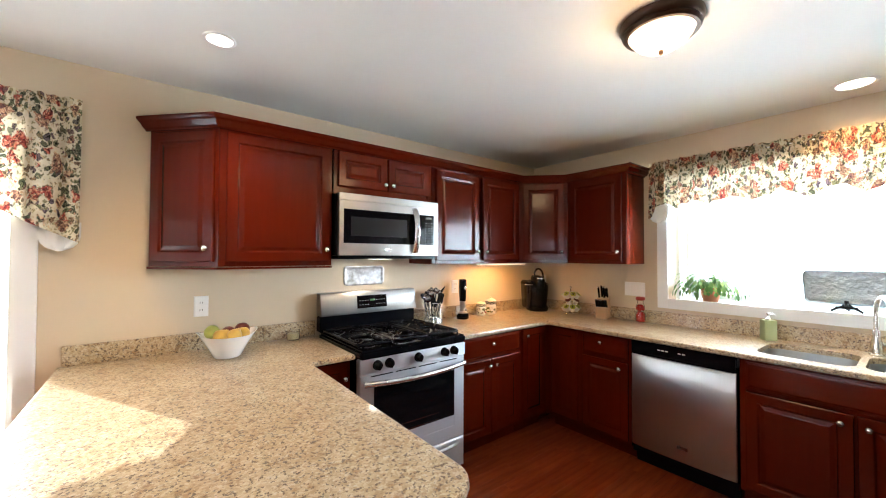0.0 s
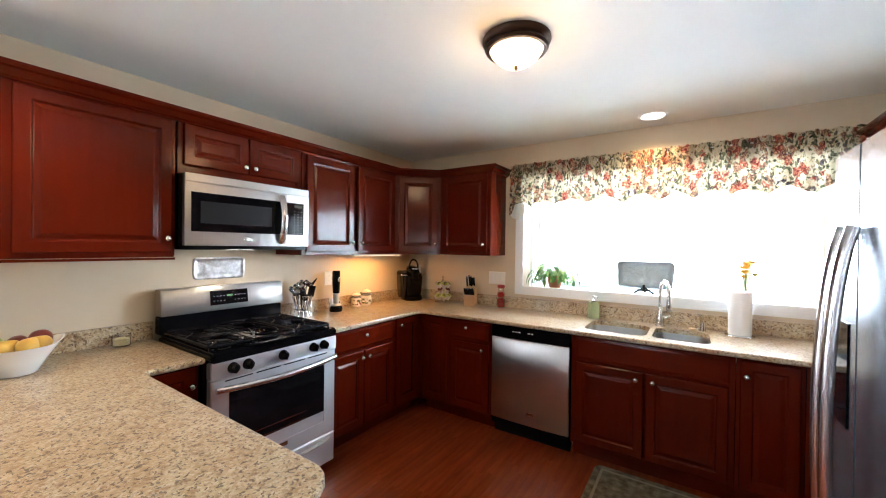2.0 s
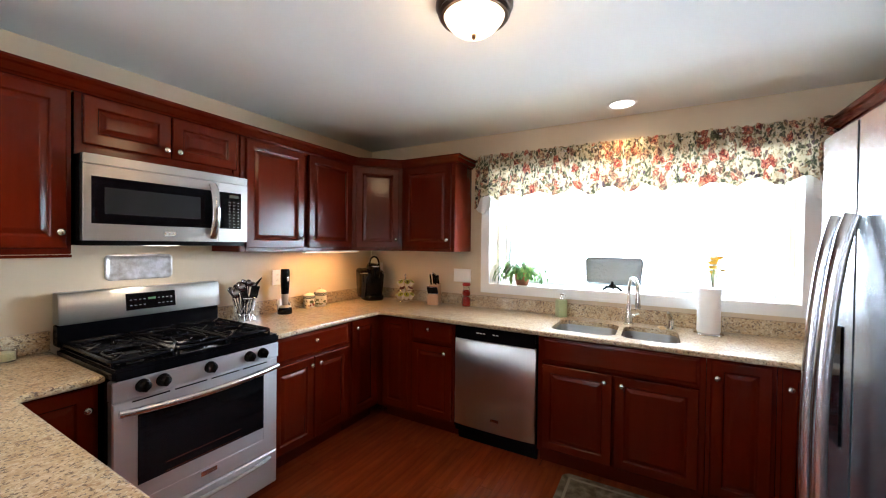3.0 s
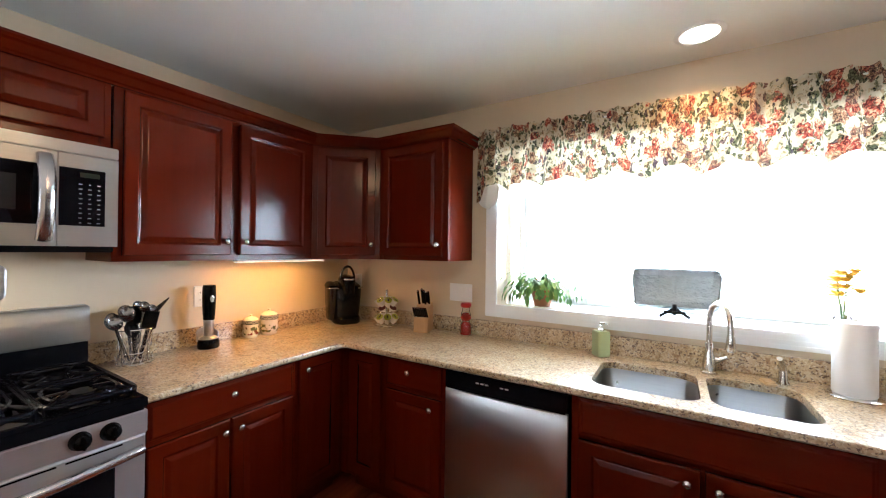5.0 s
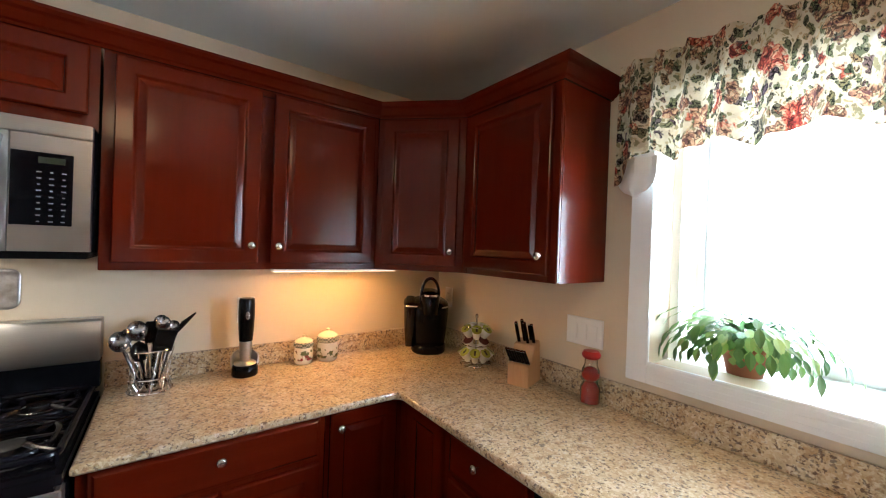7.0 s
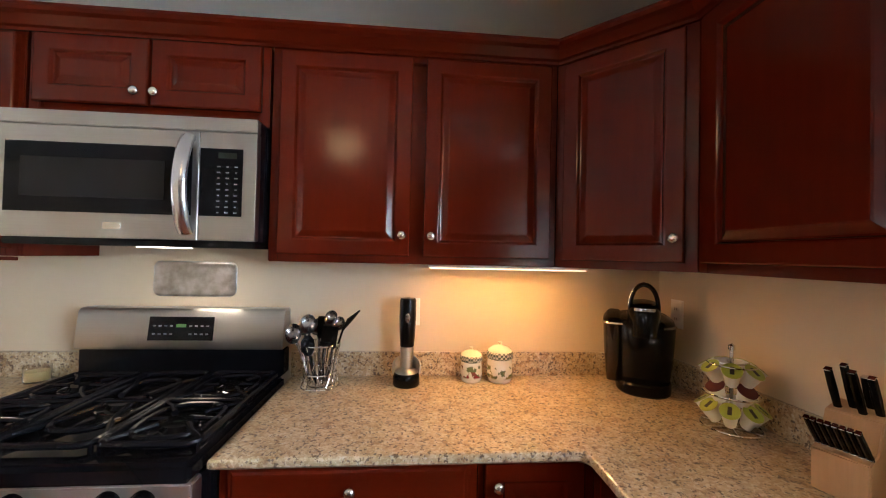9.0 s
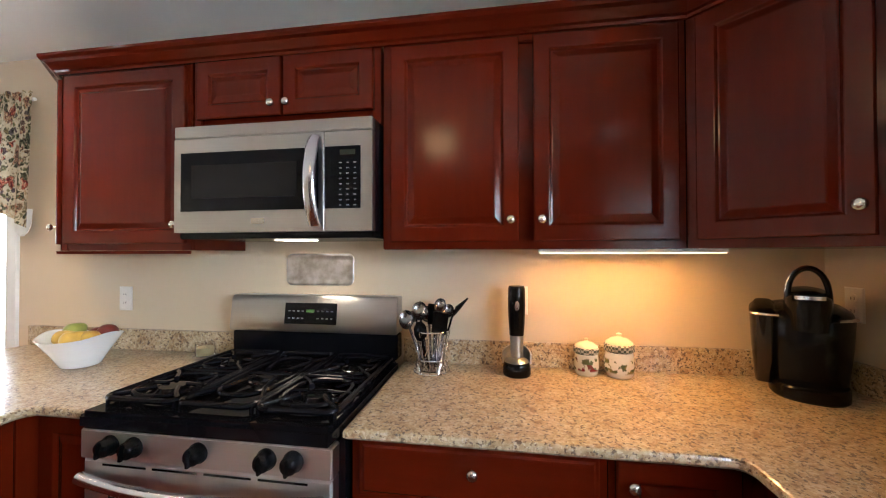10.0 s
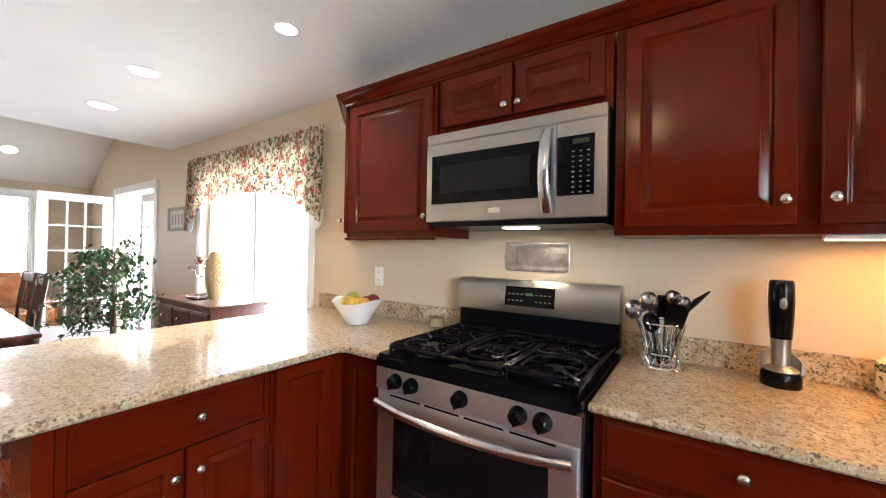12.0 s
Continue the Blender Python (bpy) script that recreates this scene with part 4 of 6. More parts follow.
def dishwasher():
    d = thing("dishwasher", EAST, -1.62, 0, -90, "brushed stainless steel dishwasher with black control strip under the counter", "dishwasher")
    part("body", box(-0.298, 0.298, -0.59, -0.02, 0.08, 0.856), M_BLACK, d)
    part("kick_plate", box(-0.295, 0.295, -0.54, -0.52, 0.0, 0.079), M_BLACK, d)
    bm = bmesh.new()
    n = 12
    rows = []
    for z in (0.135, 0.14, 0.75, 0.757):
        inset = 0.004 if z in (0.135, 0.757) else 0
        rows.append([bm.verts.new((-0.295 + 0.59 * i / n, -0.591 - 0.020 - 0.014 * (1 - (2 * i / n - 1) ** 2) ** 0.5 + inset, z)) for i in range(n + 1)])
    for a, b in zip(rows, rows[1:]):
        for i in range(n):
            bm.faces.new((a[i], a[i + 1], b[i + 1], b[i]))
    back0 = [bm.verts.new((x, -0.591, 0.135)) for x in (-0.295, 0.295)]
    back1 = [bm.verts.new((x, -0.591, 0.757)) for x in (-0.295, 0.295)]
    bm.faces.new([back0[0], *rows[0], back0[1]])
    bm.faces.new([*reversed(rows[-1]), back1[0], back1[1]])
    bm.faces.new([back0[0], back1[0], *[r[0] for r in reversed(rows)]])
    bm.faces.new([back0[1], *[r[-1] for r in rows], back1[1]])
    bmesh.ops.recalc_face_normals(bm, faces=bm.faces[:])
    part("door", bm, M_STEEL_V, d, "gently bowed brushed steel door", True)
    cp = part("control_strip", box(-0.295, 0.295, -0.622, -0.591, 0.759, 0.850, 0.008), M_BLACK, d, "glossy black control strip", True)
    for i in range(5):
        q = part("button", box(-0.008, 0.008, -0.002, 0, -0.003, 0.003), M_WPLAST, cp, "small pale button mark") if i == 0 else new("button", q.data)
        q.parent = cp
        q.location = (-0.115 + 0.024 * i + (0.05 if i > 2 else 0), -0.6222, 0.815)
    bd = part("badge", box(-0.03, 0.03, -0.003, 0, -0.010, 0.010, 0.001), M_NICKEL, d, "small steel badge")
    bd.location = (0.02, -0.6245, 0.225)
    return d


dishwasher()


def refrigerator():
    f = thing("refrigerator", 0.02, -3.76, 0, 180, "stainless steel side by side refrigerator with two long bowed handles", "refrigerator")
    # front faces local -y; local x runs towards the west
    part("body", box(-0.45, 0.45, -0.70, 0.0, 0.02, 1.73), mat("grey_fridge_side", (0.10, 0.10, 0.105), 0.4), f, "dark grey sides")
    seam = -(0.257 - 0.02)
    for a, b, nm in ((-0.455, seam - 0.0015, "freezer_door"), (seam + 0.0015, 0.45, "fridge_door")):
        bm = box(a, b, -0.762, -0.704, 0.07, 1.755, 0.005, seg=3)
        part(nm, bm, M_STEEL_F, f, "brushed steel door", True)
    for x in (seam - 0.040, seam + 0.040):
        pts = [(x, -0.762 - 0.068 * math.sin(math.pi * (0.02 + 0.96 * i / 20)) ** 0.45, 0.40 + 1.12 * i / 20) for i in range(21)]
        part("handle", tube(pts, 0.0165, 12), M_SATIN, f, "long bowed steel handle", True)
    part("dispenser", box(seam - 0.205, seam - 0.058, -0.766, -0.7625, 0.93, 1.24, 0.001), M_BGLASS, f, "black ice dispenser")
    part("base_grille", box(-0.44, 0.44, -0.73, -0.701, 0.0, 0.06), M_BPLAST, f, "black base grille")
    return f


refrigerator()
# cabinets over and beyond the refrigerator
SC = "dark red cherry wall cabinet with raised panel doors "
c = wall_cabinet(0.02, SOUTH + 0.001, 180, 0.94, [(-0.44, -0.004, 0.02, 0.27, -0.04, 0.05), (0.004, 0.44, 0.02, 0.27, 0.04, 0.05)], 1.82, SC + "over the refrigerator", depth=0.32)
c = wall_cabinet(1.245, SOUTH + 0.001, 180, 1.49, [(-0.71, -0.25, D0, D1, -0.28, KZ), (-0.22, 0.22, D0, D1, 0.19, KZ), (0.25, 0.71, D0, D1, 0.28, KZ)], UZ0, SC + "beyond the refrigerator", depth=0.32)
base_cabinet("base_cabinet", 0.94, SOUTH, 180, 0.85, [("drawer", -0.41, 0.41, Z3, Z4, (0, KU)), ("door", -0.41, -0.005, Z1, Z2, (-0.04, KD)), ("door", 0.005, 0.41, Z1, Z2, (0.04, KD))], CB + "one drawer and two doors", depth=0.37)
tagged(obj("crown_moulding", sweep([(o, u + UZ1 - 0.012) for o, u in CROWN], [(1.998, -3.478), (-0.452, -3.478)]), M_CHERRY_H), "dark red cherry crown moulding over the cabinets beyond the refrigerator", "moulding")

# ---- sink ----
sink = thing("kitchen_sink", 1.64, -2.35, 0, 0, "double bowl undermount stainless steel sink", "sink")
for b, nm in ((bowls[0], "bowl"), (bowls[1], "bowl")):
    bm = bmesh.new()
    loops = []
    for d, z in ((-0.004, 0.8585), (0.002, 0.84), (0.006, 0.72), (0.02, 0.705), (0.05, 0.698)):
        loops.append([bm.verts.new((p.x - 1.64, p.y + 2.35, z)) for p in inset_loop(b, d)])
    for a, c in zip(loops, loops[1:]):
        n = len(a)
        for i in range(n):
            j = (i + 1) % n
            bm.faces.new((a[i], a[j], c[j], c[i]))
    bm.faces.new(loops[-1])
    o = part(nm, bm, M_SINK, sink, "brushed steel bowl", True)
    cx, cy = sum(p.x for p in b) / len(b) - 1.64, sum(p.y for p in b) / len(b) + 2.35
    dr = part("drain", lathe([(0.045, 0.6985), (0.043, 0.701), (0.03, 0.700), (0, 0.6995)], 20), M_CHROME, sink, "round chrome drain", True)
    dr.location = (cx + 0.05, cy, 0)

faucet = thing("faucet", 1.895, -2.425, CT, -69, "brushed nickel gooseneck faucet with side lever behind the sink", "faucet")
part("base", lathe([(0.032, 0), (0.032, 0.006), (0.026, 0.012), (0.027, 0.045), (0.023, 0.070), (0.017, 0.10), (0.0165, 0.135), (0.0125, 0.14)], 20), M_NICKEL, faucet, "", True)
pts = [(0, 0, 0.11), (0, 0, 0.24)] + [(0, -0.085 + 0.085 * math.cos(a), 0.245 + 0.085 * math.sin(a)) for a in [math.pi * i / 12 for i in range(13)]] + [(0, -0.172, 0.20)]
part("spout", tube(pts, 0.0115, 12), M_NICKEL, faucet, "arched spout", True)
part("spray_head", lathe([(0.014, 0.14), (0.018, 0.15), (0.016, 0.19), (0.013, 0.21)], 16, m=pose(0, -0.172, 0)), M_NICKEL, faucet, "", True)
part("lever", tube([(0.015, 0, 0.06), (0.04, -0.006, 0.064), (0.066, -0.016, 0.080)], [0.015, 0.012, 0.007], 10), M_NICKEL, faucet, "side lever", True)
soap_tap = thing("side_sprayer", 1.90, -2.68, CT, -90, "short brushed nickel sprayer beside the sink", "sprayer")
part("base", lathe([(0.022, 0), (0.022, 0.005), (0.016, 0.012), (0.016, 0.05), (0.012, 0.06)], 16), M_NICKEL, soap_tap, "", True)
part("head", tube([(0, 0, 0.055), (-0.005, -0.01, 0.085), (-0.02, -0.05, 0.115)], [0.012, 0.013, 0.010], 10), M_NICKEL, soap_tap, "", True)

# ---- curtains ----
def valance(name, x, y, rz, w, z1, drop, label, group="", full=1.0):
    """A gathered valance; drop(u) is its length at u from 0 to 1."""
    v = thing(name, x, y, 0, rz, label, "curtain", group)
    bm = bmesh.new()
    uvl = bm.loops.layers.uv.new("UVMap")
    n, k = int(w * 110), 14
    rows = []
    for j in range(k + 1):
        row = []
        for i in range(n + 1):
            u = i / n
            d = drop(u)
            t = j / k
            s = u * w
            amp = full * (0.014 + 0.006 * max(0, 1 - 4 * t) - 0.010 * math.exp(-((t - 0.12) / 0.06) ** 2) + 0.014 * t)
            gather = math.sin(s * 62 + 2.1 * math.sin(s * 5)) * amp + 0.5 * math.sin(s * 117 + 1.3) * amp * 0.6
            head = 0.004 * math.sin(s * 140) if j == 0 else 0
            row.append((bm.verts.new((s - w / 2, -0.055 - 0.02 * t + gather, z1 - d * t + head)), (s * 1.75, -d * t * 1.05)))
        rows.append(row)
    for a, b in zip(rows, rows[1:]):
        for i in range(n):
            f = bm.faces.new((a[i][0], a[i + 1][0], b[i + 1][0], b[i][0]))
            for lp, uv in zip(f.loops, (a[i][1], a[i + 1][1], b[i + 1][1], b[i][1])):
                lp[uvl].uv = uv
    c = part("cloth", bm, M_FLORAL, v, "cream cloth printed with red flowers and green leaves", True)
    part("curtain_rod", tube([(-w / 2 + 0.01, -0.035, z1 - 0.035), (w / 2 - 0.01, -0.035, z1 - 0.035)], 0.009, 8), M_TRIM, v, "white curtain rod", True)
    for s in (-1, 1):
        bm = bmesh.new()
        zb = z1 - drop(0.0 if s < 0 else 1.0)
        g = []
        for j in range(9):
            t = j / 8
            half = 0.075 * math.sqrt(max(0.02, 1 - max(0, (t - 0.45) / 0.55) ** 2))
            g.append([bm.verts.new((s * (w / 2 - 0.07) + half * (2 * i / 6 - 1), -0.045 + 0.012 * math.sin(i * 1.6 + t), zb + 0.10 - 0.14 * t)) for i in range(7)])
        for a, b in zip(g, g[1:]):
            for i in range(6):
                bm.faces.new((a[i], a[i + 1], b[i + 1], b[i]))
        part("lining", bm, M_LINING, v, "plain white lining tail", True)
    return v


M_LINING = mat("white_lining_cloth", (0.80, 0.80, 0.77), 0.85)


def scallops(u):
    e = min(u, 1 - u)
    return 0.335 + 0.062 * (1 - abs(math.sin(u * math.pi * 10 + 0.5 * math.sin(u * 9)))) ** 0.8 + 0.010 * math.sin(u * 61) + 0.06 * math.exp(-(e / 0.03) ** 2)


def arch(u):
    e = abs(2 * u - 1)
    return 0.40 + 0.30 * e ** 3 + 0.03 * abs(math.sin(u * math.pi * 6))


valance("sink_valance", EAST, -2.355, -90, 2.29, 2.200, scallops, "gathered floral valance with scalloped hem over the sink window", "floral valances")
valance("patio_valance", -2.635, 0, 0, 2.17, 2.19, arch, "gathered floral valance with arched hem over the patio door", "floral valances", 0.45)

# ---- ceiling lamps ----
dome = thing("ceiling_light", 0.335, -1.94, CEIL, 0, "lit frosted glass dome ceiling light with dark bronze rim", "lamp")
part("rim", lathe([(0.166, 0), (0.168, -0.012), (0.158, -0.030), (0.151, -0.034), (0.156, -0.044), (0.147, -0.056), (0.132, -0.056), (0.132, 0)][::-1], 48), M_BRONZE, dome, "dark bronze stepped rim", True)
part("shade", lathe([(0, -0.125), (0.03, -0.123), (0.07, -0.113), (0.100, -0.093), (0.122, -0.068), (0.131, -0.050)], 40), M_DOME, dome, "glowing frosted glass bowl", True).visible_shadow = False
part("finial", lathe([(0, -0.145), (0.008, -0.142), (0.011, -0.134), (0.008, -0.127), (0.014, -0.122)], 16), M_BRONZE, dome, "", True)
dome.scale = (0.91, 0.91, 0.95)


def can_light(x, y, z, tilt=0, size=1.0):
    c = thing("recessed_light", x, y, z, 0, "lit round recessed ceiling light with white trim ring", "lamp", "recessed ceiling lights")
    c.rotation_euler = (0, tilt, 0)
    c.scale = (size, size, 1)
    part("trim_ring", lathe([(0.072, -0.001), (0.075, -0.006), (0.092, -0.005), (0.096, -0.001)], 32), M_TRIM, c, "white trim ring", True)
    part("lens", lathe([(0, -0.004), (0.071, -0.0035), (0.072, -0.001)], 32), M_CAN, c, "glowing lens", True).visible_shadow = False
    return c


for cx, cy, size in ((-1.05, -0.68, 0.68), (-2.22, -0.89, 0.95), (-3.20, -0.85, 1.12), (1.74, -2.37, 1.0)):
    can_light(cx, cy, CEIL, 0, size)
SL = math.atan2(1.81, 3.02)
can_light(-6.75, -0.92, 2.19 + (7.3 - 6.75) * 1.81 / 3.02 - 0.002, -SL)
strip_light = thing("under_cabinet_light", 1.235, -0.24, UZ0, 0, "slim lit lamp under the wall cabinet", "lamp")
part("housing", box(-0.30, 0.30, -0.022, 0.022, -0.012, -0.0005, 0.002), M_WPLAST, strip_light)
part("lens", box(-0.295, 0.295, -0.018, 0.018, -0.016, -0.0122), M_STRIP, strip_light, "glowing lens")


# ---- wall plates ----
def wall_plate(x, y, z, rz, w, kind):
    o = thing("wall_outlet" if kind == "outlet" else "light_switch", x, y, z, rz, "white plastic %s plate on the tan wall" % ("socket" if kind == "outlet" else "triple switch"), "outlet" if kind == "outlet" else "switch")
    part("plate", nested(w, 0.118, [(0, 0), (0, 0.003), (0.004, 0.006)]), M_WPLAST, o)
    if kind == "outlet":
        for s in (-1, 1):
            q = part("socket", lathe([(0.0165, 0), (0.0165, 0.002), (0, 0.002)], 16, m=TO_FRONT), M_WPLAST, o)
            q.location = (0, -0.006, s * 0.021)
            for t in (-1, 1):
                k = part("slot", box(-0.001, 0.001, -0.0005, 0, -0.005, 0.005), M_BPLAST, q)
                k.location = (t * 0.006, -0.002, 0)
    else:
        for s in (-1, 0, 1):
            q = part("rocker", box(-0.016, 0.016, -0.004, 0, -0.032, 0.032, 0.0015), M_WPLAST, o)
            q.location = (s * 0.046, -0.006, 0)
    return o


wall_plate(-1.042, -0.0005, 1.137, 0, 0.072, "outlet")
wall_plate(0.877, -0.0005, 1.160, 0, 0.072, "outlet")
wall_plate(EAST - 0.0005, -1.068, 1.155, -90, 0.170, "switch")
wall_plate(EAST - 0.0005, -0.12, 1.18, -90, 0.072, "outlet")

# silver plate on the wall
M_SILVER = mat("aged_silver", (0.45, 0.44, 0.44), 0.28, 1.0)
put_color(M_SILVER, ramp(M_SILVER, noise_tex(M_SILVER, coords(M_SILVER), 17, 5), [(0.36, (0.34, 0.32, 0.30)), (0.62, (0.58, 0.58, 0.60))]))
bump(M_SILVER, noise_tex(M_SILVER, coords(M_SILVER), 28, 3), 0.35, 0.005)
M_SPOON = mat("worn_spoon_steel", (0.26, 0.25, 0.25), 0.26, 1.0)
sp = thing("silver_tray", -0.012, -0.001, 1.286, 0, "small rectangular silver tray hung on the wall above the range", "tray")
loop = rounded([(-0.165, -0.072), (0.165, -0.072), (0.165, 0.072), (-0.165, 0.072)], [0.03] * 4)
bm = bmesh.new()
rings = []
for d, h in ((0, 0.0), (0, 0.004), (0.004, 0.0065), (0.012, 0.0055), (0.020, 0.0035), (0.028, 0.003)):
    rings.append([bm.verts.new((p.x * (1 - 0.02 * math.cos(p.y * 20)), -h - 0.001, p.y)) for p in inset_loop(loop, d)])
for a, b in zip(rings, rings[1:]):
    for i in range(len(a)):
        j = (i + 1) % len(a)
        bm.faces.new((a[i], a[j], b[j], b[i]))
bm.faces.new(rings[-1]), bm.faces.new(list(reversed(rings[0])))
part("tray_body", bm, M_SILVER, sp, "", True)

# ---- things on the counter ----
def utensil_caddy():
    u = thing("utensil_holder", 0.53, -0.135, CT, 0, "wire and glass utensil holder full of steel spoons and black spatulas", "utensil holder")
    wire = bmesh.new()
    for z, r in ((0.006, 0.072), (0.055, 0.062), (0.165, 0.074)):
        tube([(r * math.cos(a), r * math.sin(a), z) for a in [2 * math.pi * i / 24 for i in range(25)]], 0.0022, 6, wire)
    for i in range(12):
        a = 2 * math.pi * i / 12
        c, s = math.cos(a), math.sin(a)
        tube([(0.072 * c, 0.072 * s, 0.006), (0.054 * c, 0.054 * s, 0.05), (0.056 * c, 0.056 * s, 0.10), (0.074 * c, 0.074 * s, 0.165)], 0.0016, 5, wire)
    for i in range(24):
        a, b = 2 * math.pi * i / 24, 2 * math.pi * (i + 1) / 24
        lo, hi = (0.075, 0.112) if i % 2 else (0.112, 0.075)
        tube([(0.060 * math.cos(a), 0.060 * math.sin(a), lo), (0.064 * math.cos(b), 0.064 * math.sin(b), hi)], 0.0014, 5, wire)
        tube([(0.070 * math.cos(a), 0.070 * math.sin(a), 0.006 + (hi - 0.075)), (0.062 * math.cos(b), 0.062 * math.sin(b), 0.006 + (lo - 0.075))], 0.0014, 5, wire)
    part("wire_frame", wire, M_CHROME, u, "shiny wire frame", True)
    part("glass_cup", lathe([(0, 0.008), (0.048, 0.008), (0.052, 0.09), (0.066, 0.16), (0.063, 0.16), (0.049, 0.09), (0.045, 0.012), (0, 0.012)], 24), M_GLASS, u, "clear glass liner", True)
    items = [(-0.06, -0.03, 0.262, -34, "ladle", 1), (-0.03, -0.02, 0.285, -14, "ladle", 1), (0.012, 0.02, 0.245, 2, "spatula", 0), (0.04, 0.0, 0.285, 22, "spoon", 1), (0.02, 0.03, 0.300, 8, "spoon", 1),
             (0.045, 0.01, 0.285, 30, "fork", 0), (-0.01, 0.03, 0.262, -8, "ladle", 1), (-0.055, 0.02, 0.262, -26, "spoon", 1), (0.03, -0.04, 0.228, 16, "spatula", 0), (-0.01, -0.05, 0.215, -18, "ladle", 0), (0.0, 0.0, 0.300, 14, "spoon", 1)]
    for x, y, ln, tilt, kind, steel in items:
        bm = tube([(0, 0, 0.02), (0, 0, ln * 0.6), (0, 0, ln - 0.06)], 0.0045, 8)
        if kind in ("spoon", "ladle"):
            r = 0.025 if kind == "spoon" else 0.033
            cup = lathe([(0, -r * 0.45), (r * 0.6, -r * 0.32), (r * 0.9, -r * 0.05), (r, 0.004), (r * 0.9, 0.0), (r * 0.5, -r * 0.25), (0, -r * 0.36)], 18)
            join(bm, cup, pose(0, 0, ln - 0.04) @ Matrix.Rotation(radians(62), 4, "X") @ Matrix.Diagonal((0.8, 1.15, 1, 1)))
        elif kind == "spatula":
            box(-0.030, 0.030, -0.003, 0.003, ln - 0.065, ln + 0.02, 0.002, bm)
        else:
            tube([(0, 0, ln - 0.06), (0.012, 0, ln - 0.02), (0.04, 0, ln + 0.03)], [0.005, 0.011, 0.003], 8, bm)
        o = part(kind, bm, M_SPOON if steel else M_BPLAST, u, "polished steel " + kind if steel else "black nylon " + kind, True)
        o.scale = (1.2, 1.15, 1.0) if steel else (1.0, 1.0, 1.0)
        o.location = (x * 0.35, y * 0.5, 0)
        o.rotation_euler = (radians(-y * 220), radians(tilt * 0.55), 0)
    return u


utensil_caddy()

op = thing("wine_opener", 0.862, -0.125, CT, 0, "black and steel electric wine opener standing in its charging base", "wine opener")
part("base", lathe([(0, 0), (0.050, 0), (0.053, 0.006), (0.052, 0.036), (0.048, 0.046), (0.03, 0.050), (0, 0.050)], 28), M_BPLAST, op, "black charging base", True)
bm = bmesh.new()
prev = []
for i in range(13):
    a = math.pi * i / 12
    x, y = 0.056 * math.cos(a), 0.008 + 0.046 * math.sin(a)
    prev.append([bm.verts.new((x * q, y * q, z)) for q, z in ((1, 0.040), (1.04, 0.075 + 0.03 * math.sin(a)), (0.93, 0.075 + 0.03 * math.sin(a)), (0.90, 0.040))])
for a, b in zip(prev, prev[1:]):
    for i in range(4):
        j = (i + 1) % 4
        bm.faces.new((a[i], a[j], b[j], b[i]))
bm.faces.new(prev[0]), bm.faces.new(prev[-1])
bmesh.ops.recalc_face_normals(bm, faces=bm.faces[:])
part("steel_collar", bm, M_STEEL, op, "curved steel collar", True)
part("steel_top", lathe([(0, 0.0505), (0.046, 0.0505), (0.044, 0.056), (0.026, 0.066), (0, 0.067)], 28), M_STEEL, op, "sloping steel top", True)
part("sleeve", lathe([(0.022, 0.067), (0.024, 0.09), (0.0265, 0.150), (0.0265, 0.152), (0, 0.152)], 24), M_STEEL_V, op, "steel sleeve", True)
part("grip", lathe([(0.0275, 0.1525), (0.031, 0.20), (0.0335, 0.27), (0.0325, 0.330), (0.029, 0.342), (0, 0.344)], 24), M_BPLAST, op, "black grip", True)
b = part("button", lathe([(0.010, 0), (0.009, 0.003), (0, 0.004)], 16, m=TO_FRONT @ Matrix.Diagonal((1, 2.0, 1, 1))), M_NICKEL, op, "oval steel button", True)
b.location = (0, -0.0325, 0.268)


def ceramic_mat(name, motif):
    m = mat(name, (0.72, 0.66, 0.52), 0.18)
    v = coords(m)
    vo = node(m, "ShaderNodeTexVoronoi", Scale=62.0)
    m.node_tree.links.new(v, vo.inputs["Vector"])
    mask = ramp(m, noise_tex(m, v, 34, 2, 0.5), [(0.50, (0, 0, 0)), (0.54, (1, 1, 1))])
    sx = node(m, "ShaderNodeSeparateXYZ")
    m.node_tree.links.new(v, sx.inputs[0])
    zmask = ramp(m, sx.outputs[2], [(0.018, (0, 0, 0)), (0.022, (1, 1, 1)), (0.066, (1, 1, 1)), (0.072, (0, 0, 0))])
    sep = node(m, "ShaderNodeSeparateColor")
    m.node_tree.links.new(vo.outputs["Color"], sep.inputs[0])
    on = mix(m, 1.0, mask, zmask, "MULTIPLY")
    on = mix(m, 1.0, on, ramp(m, sep.outputs[0], [(0.10, (0, 0, 0)), (0.14, (1, 1, 1))]), "MULTIPLY")
    put_color(m, mix(m, on, (0.72, 0.66, 0.52), ramp(m, sep.outputs[1], [(0.4, motif), (0.6, (0.12, 0.13, 0.05))])))
    return m


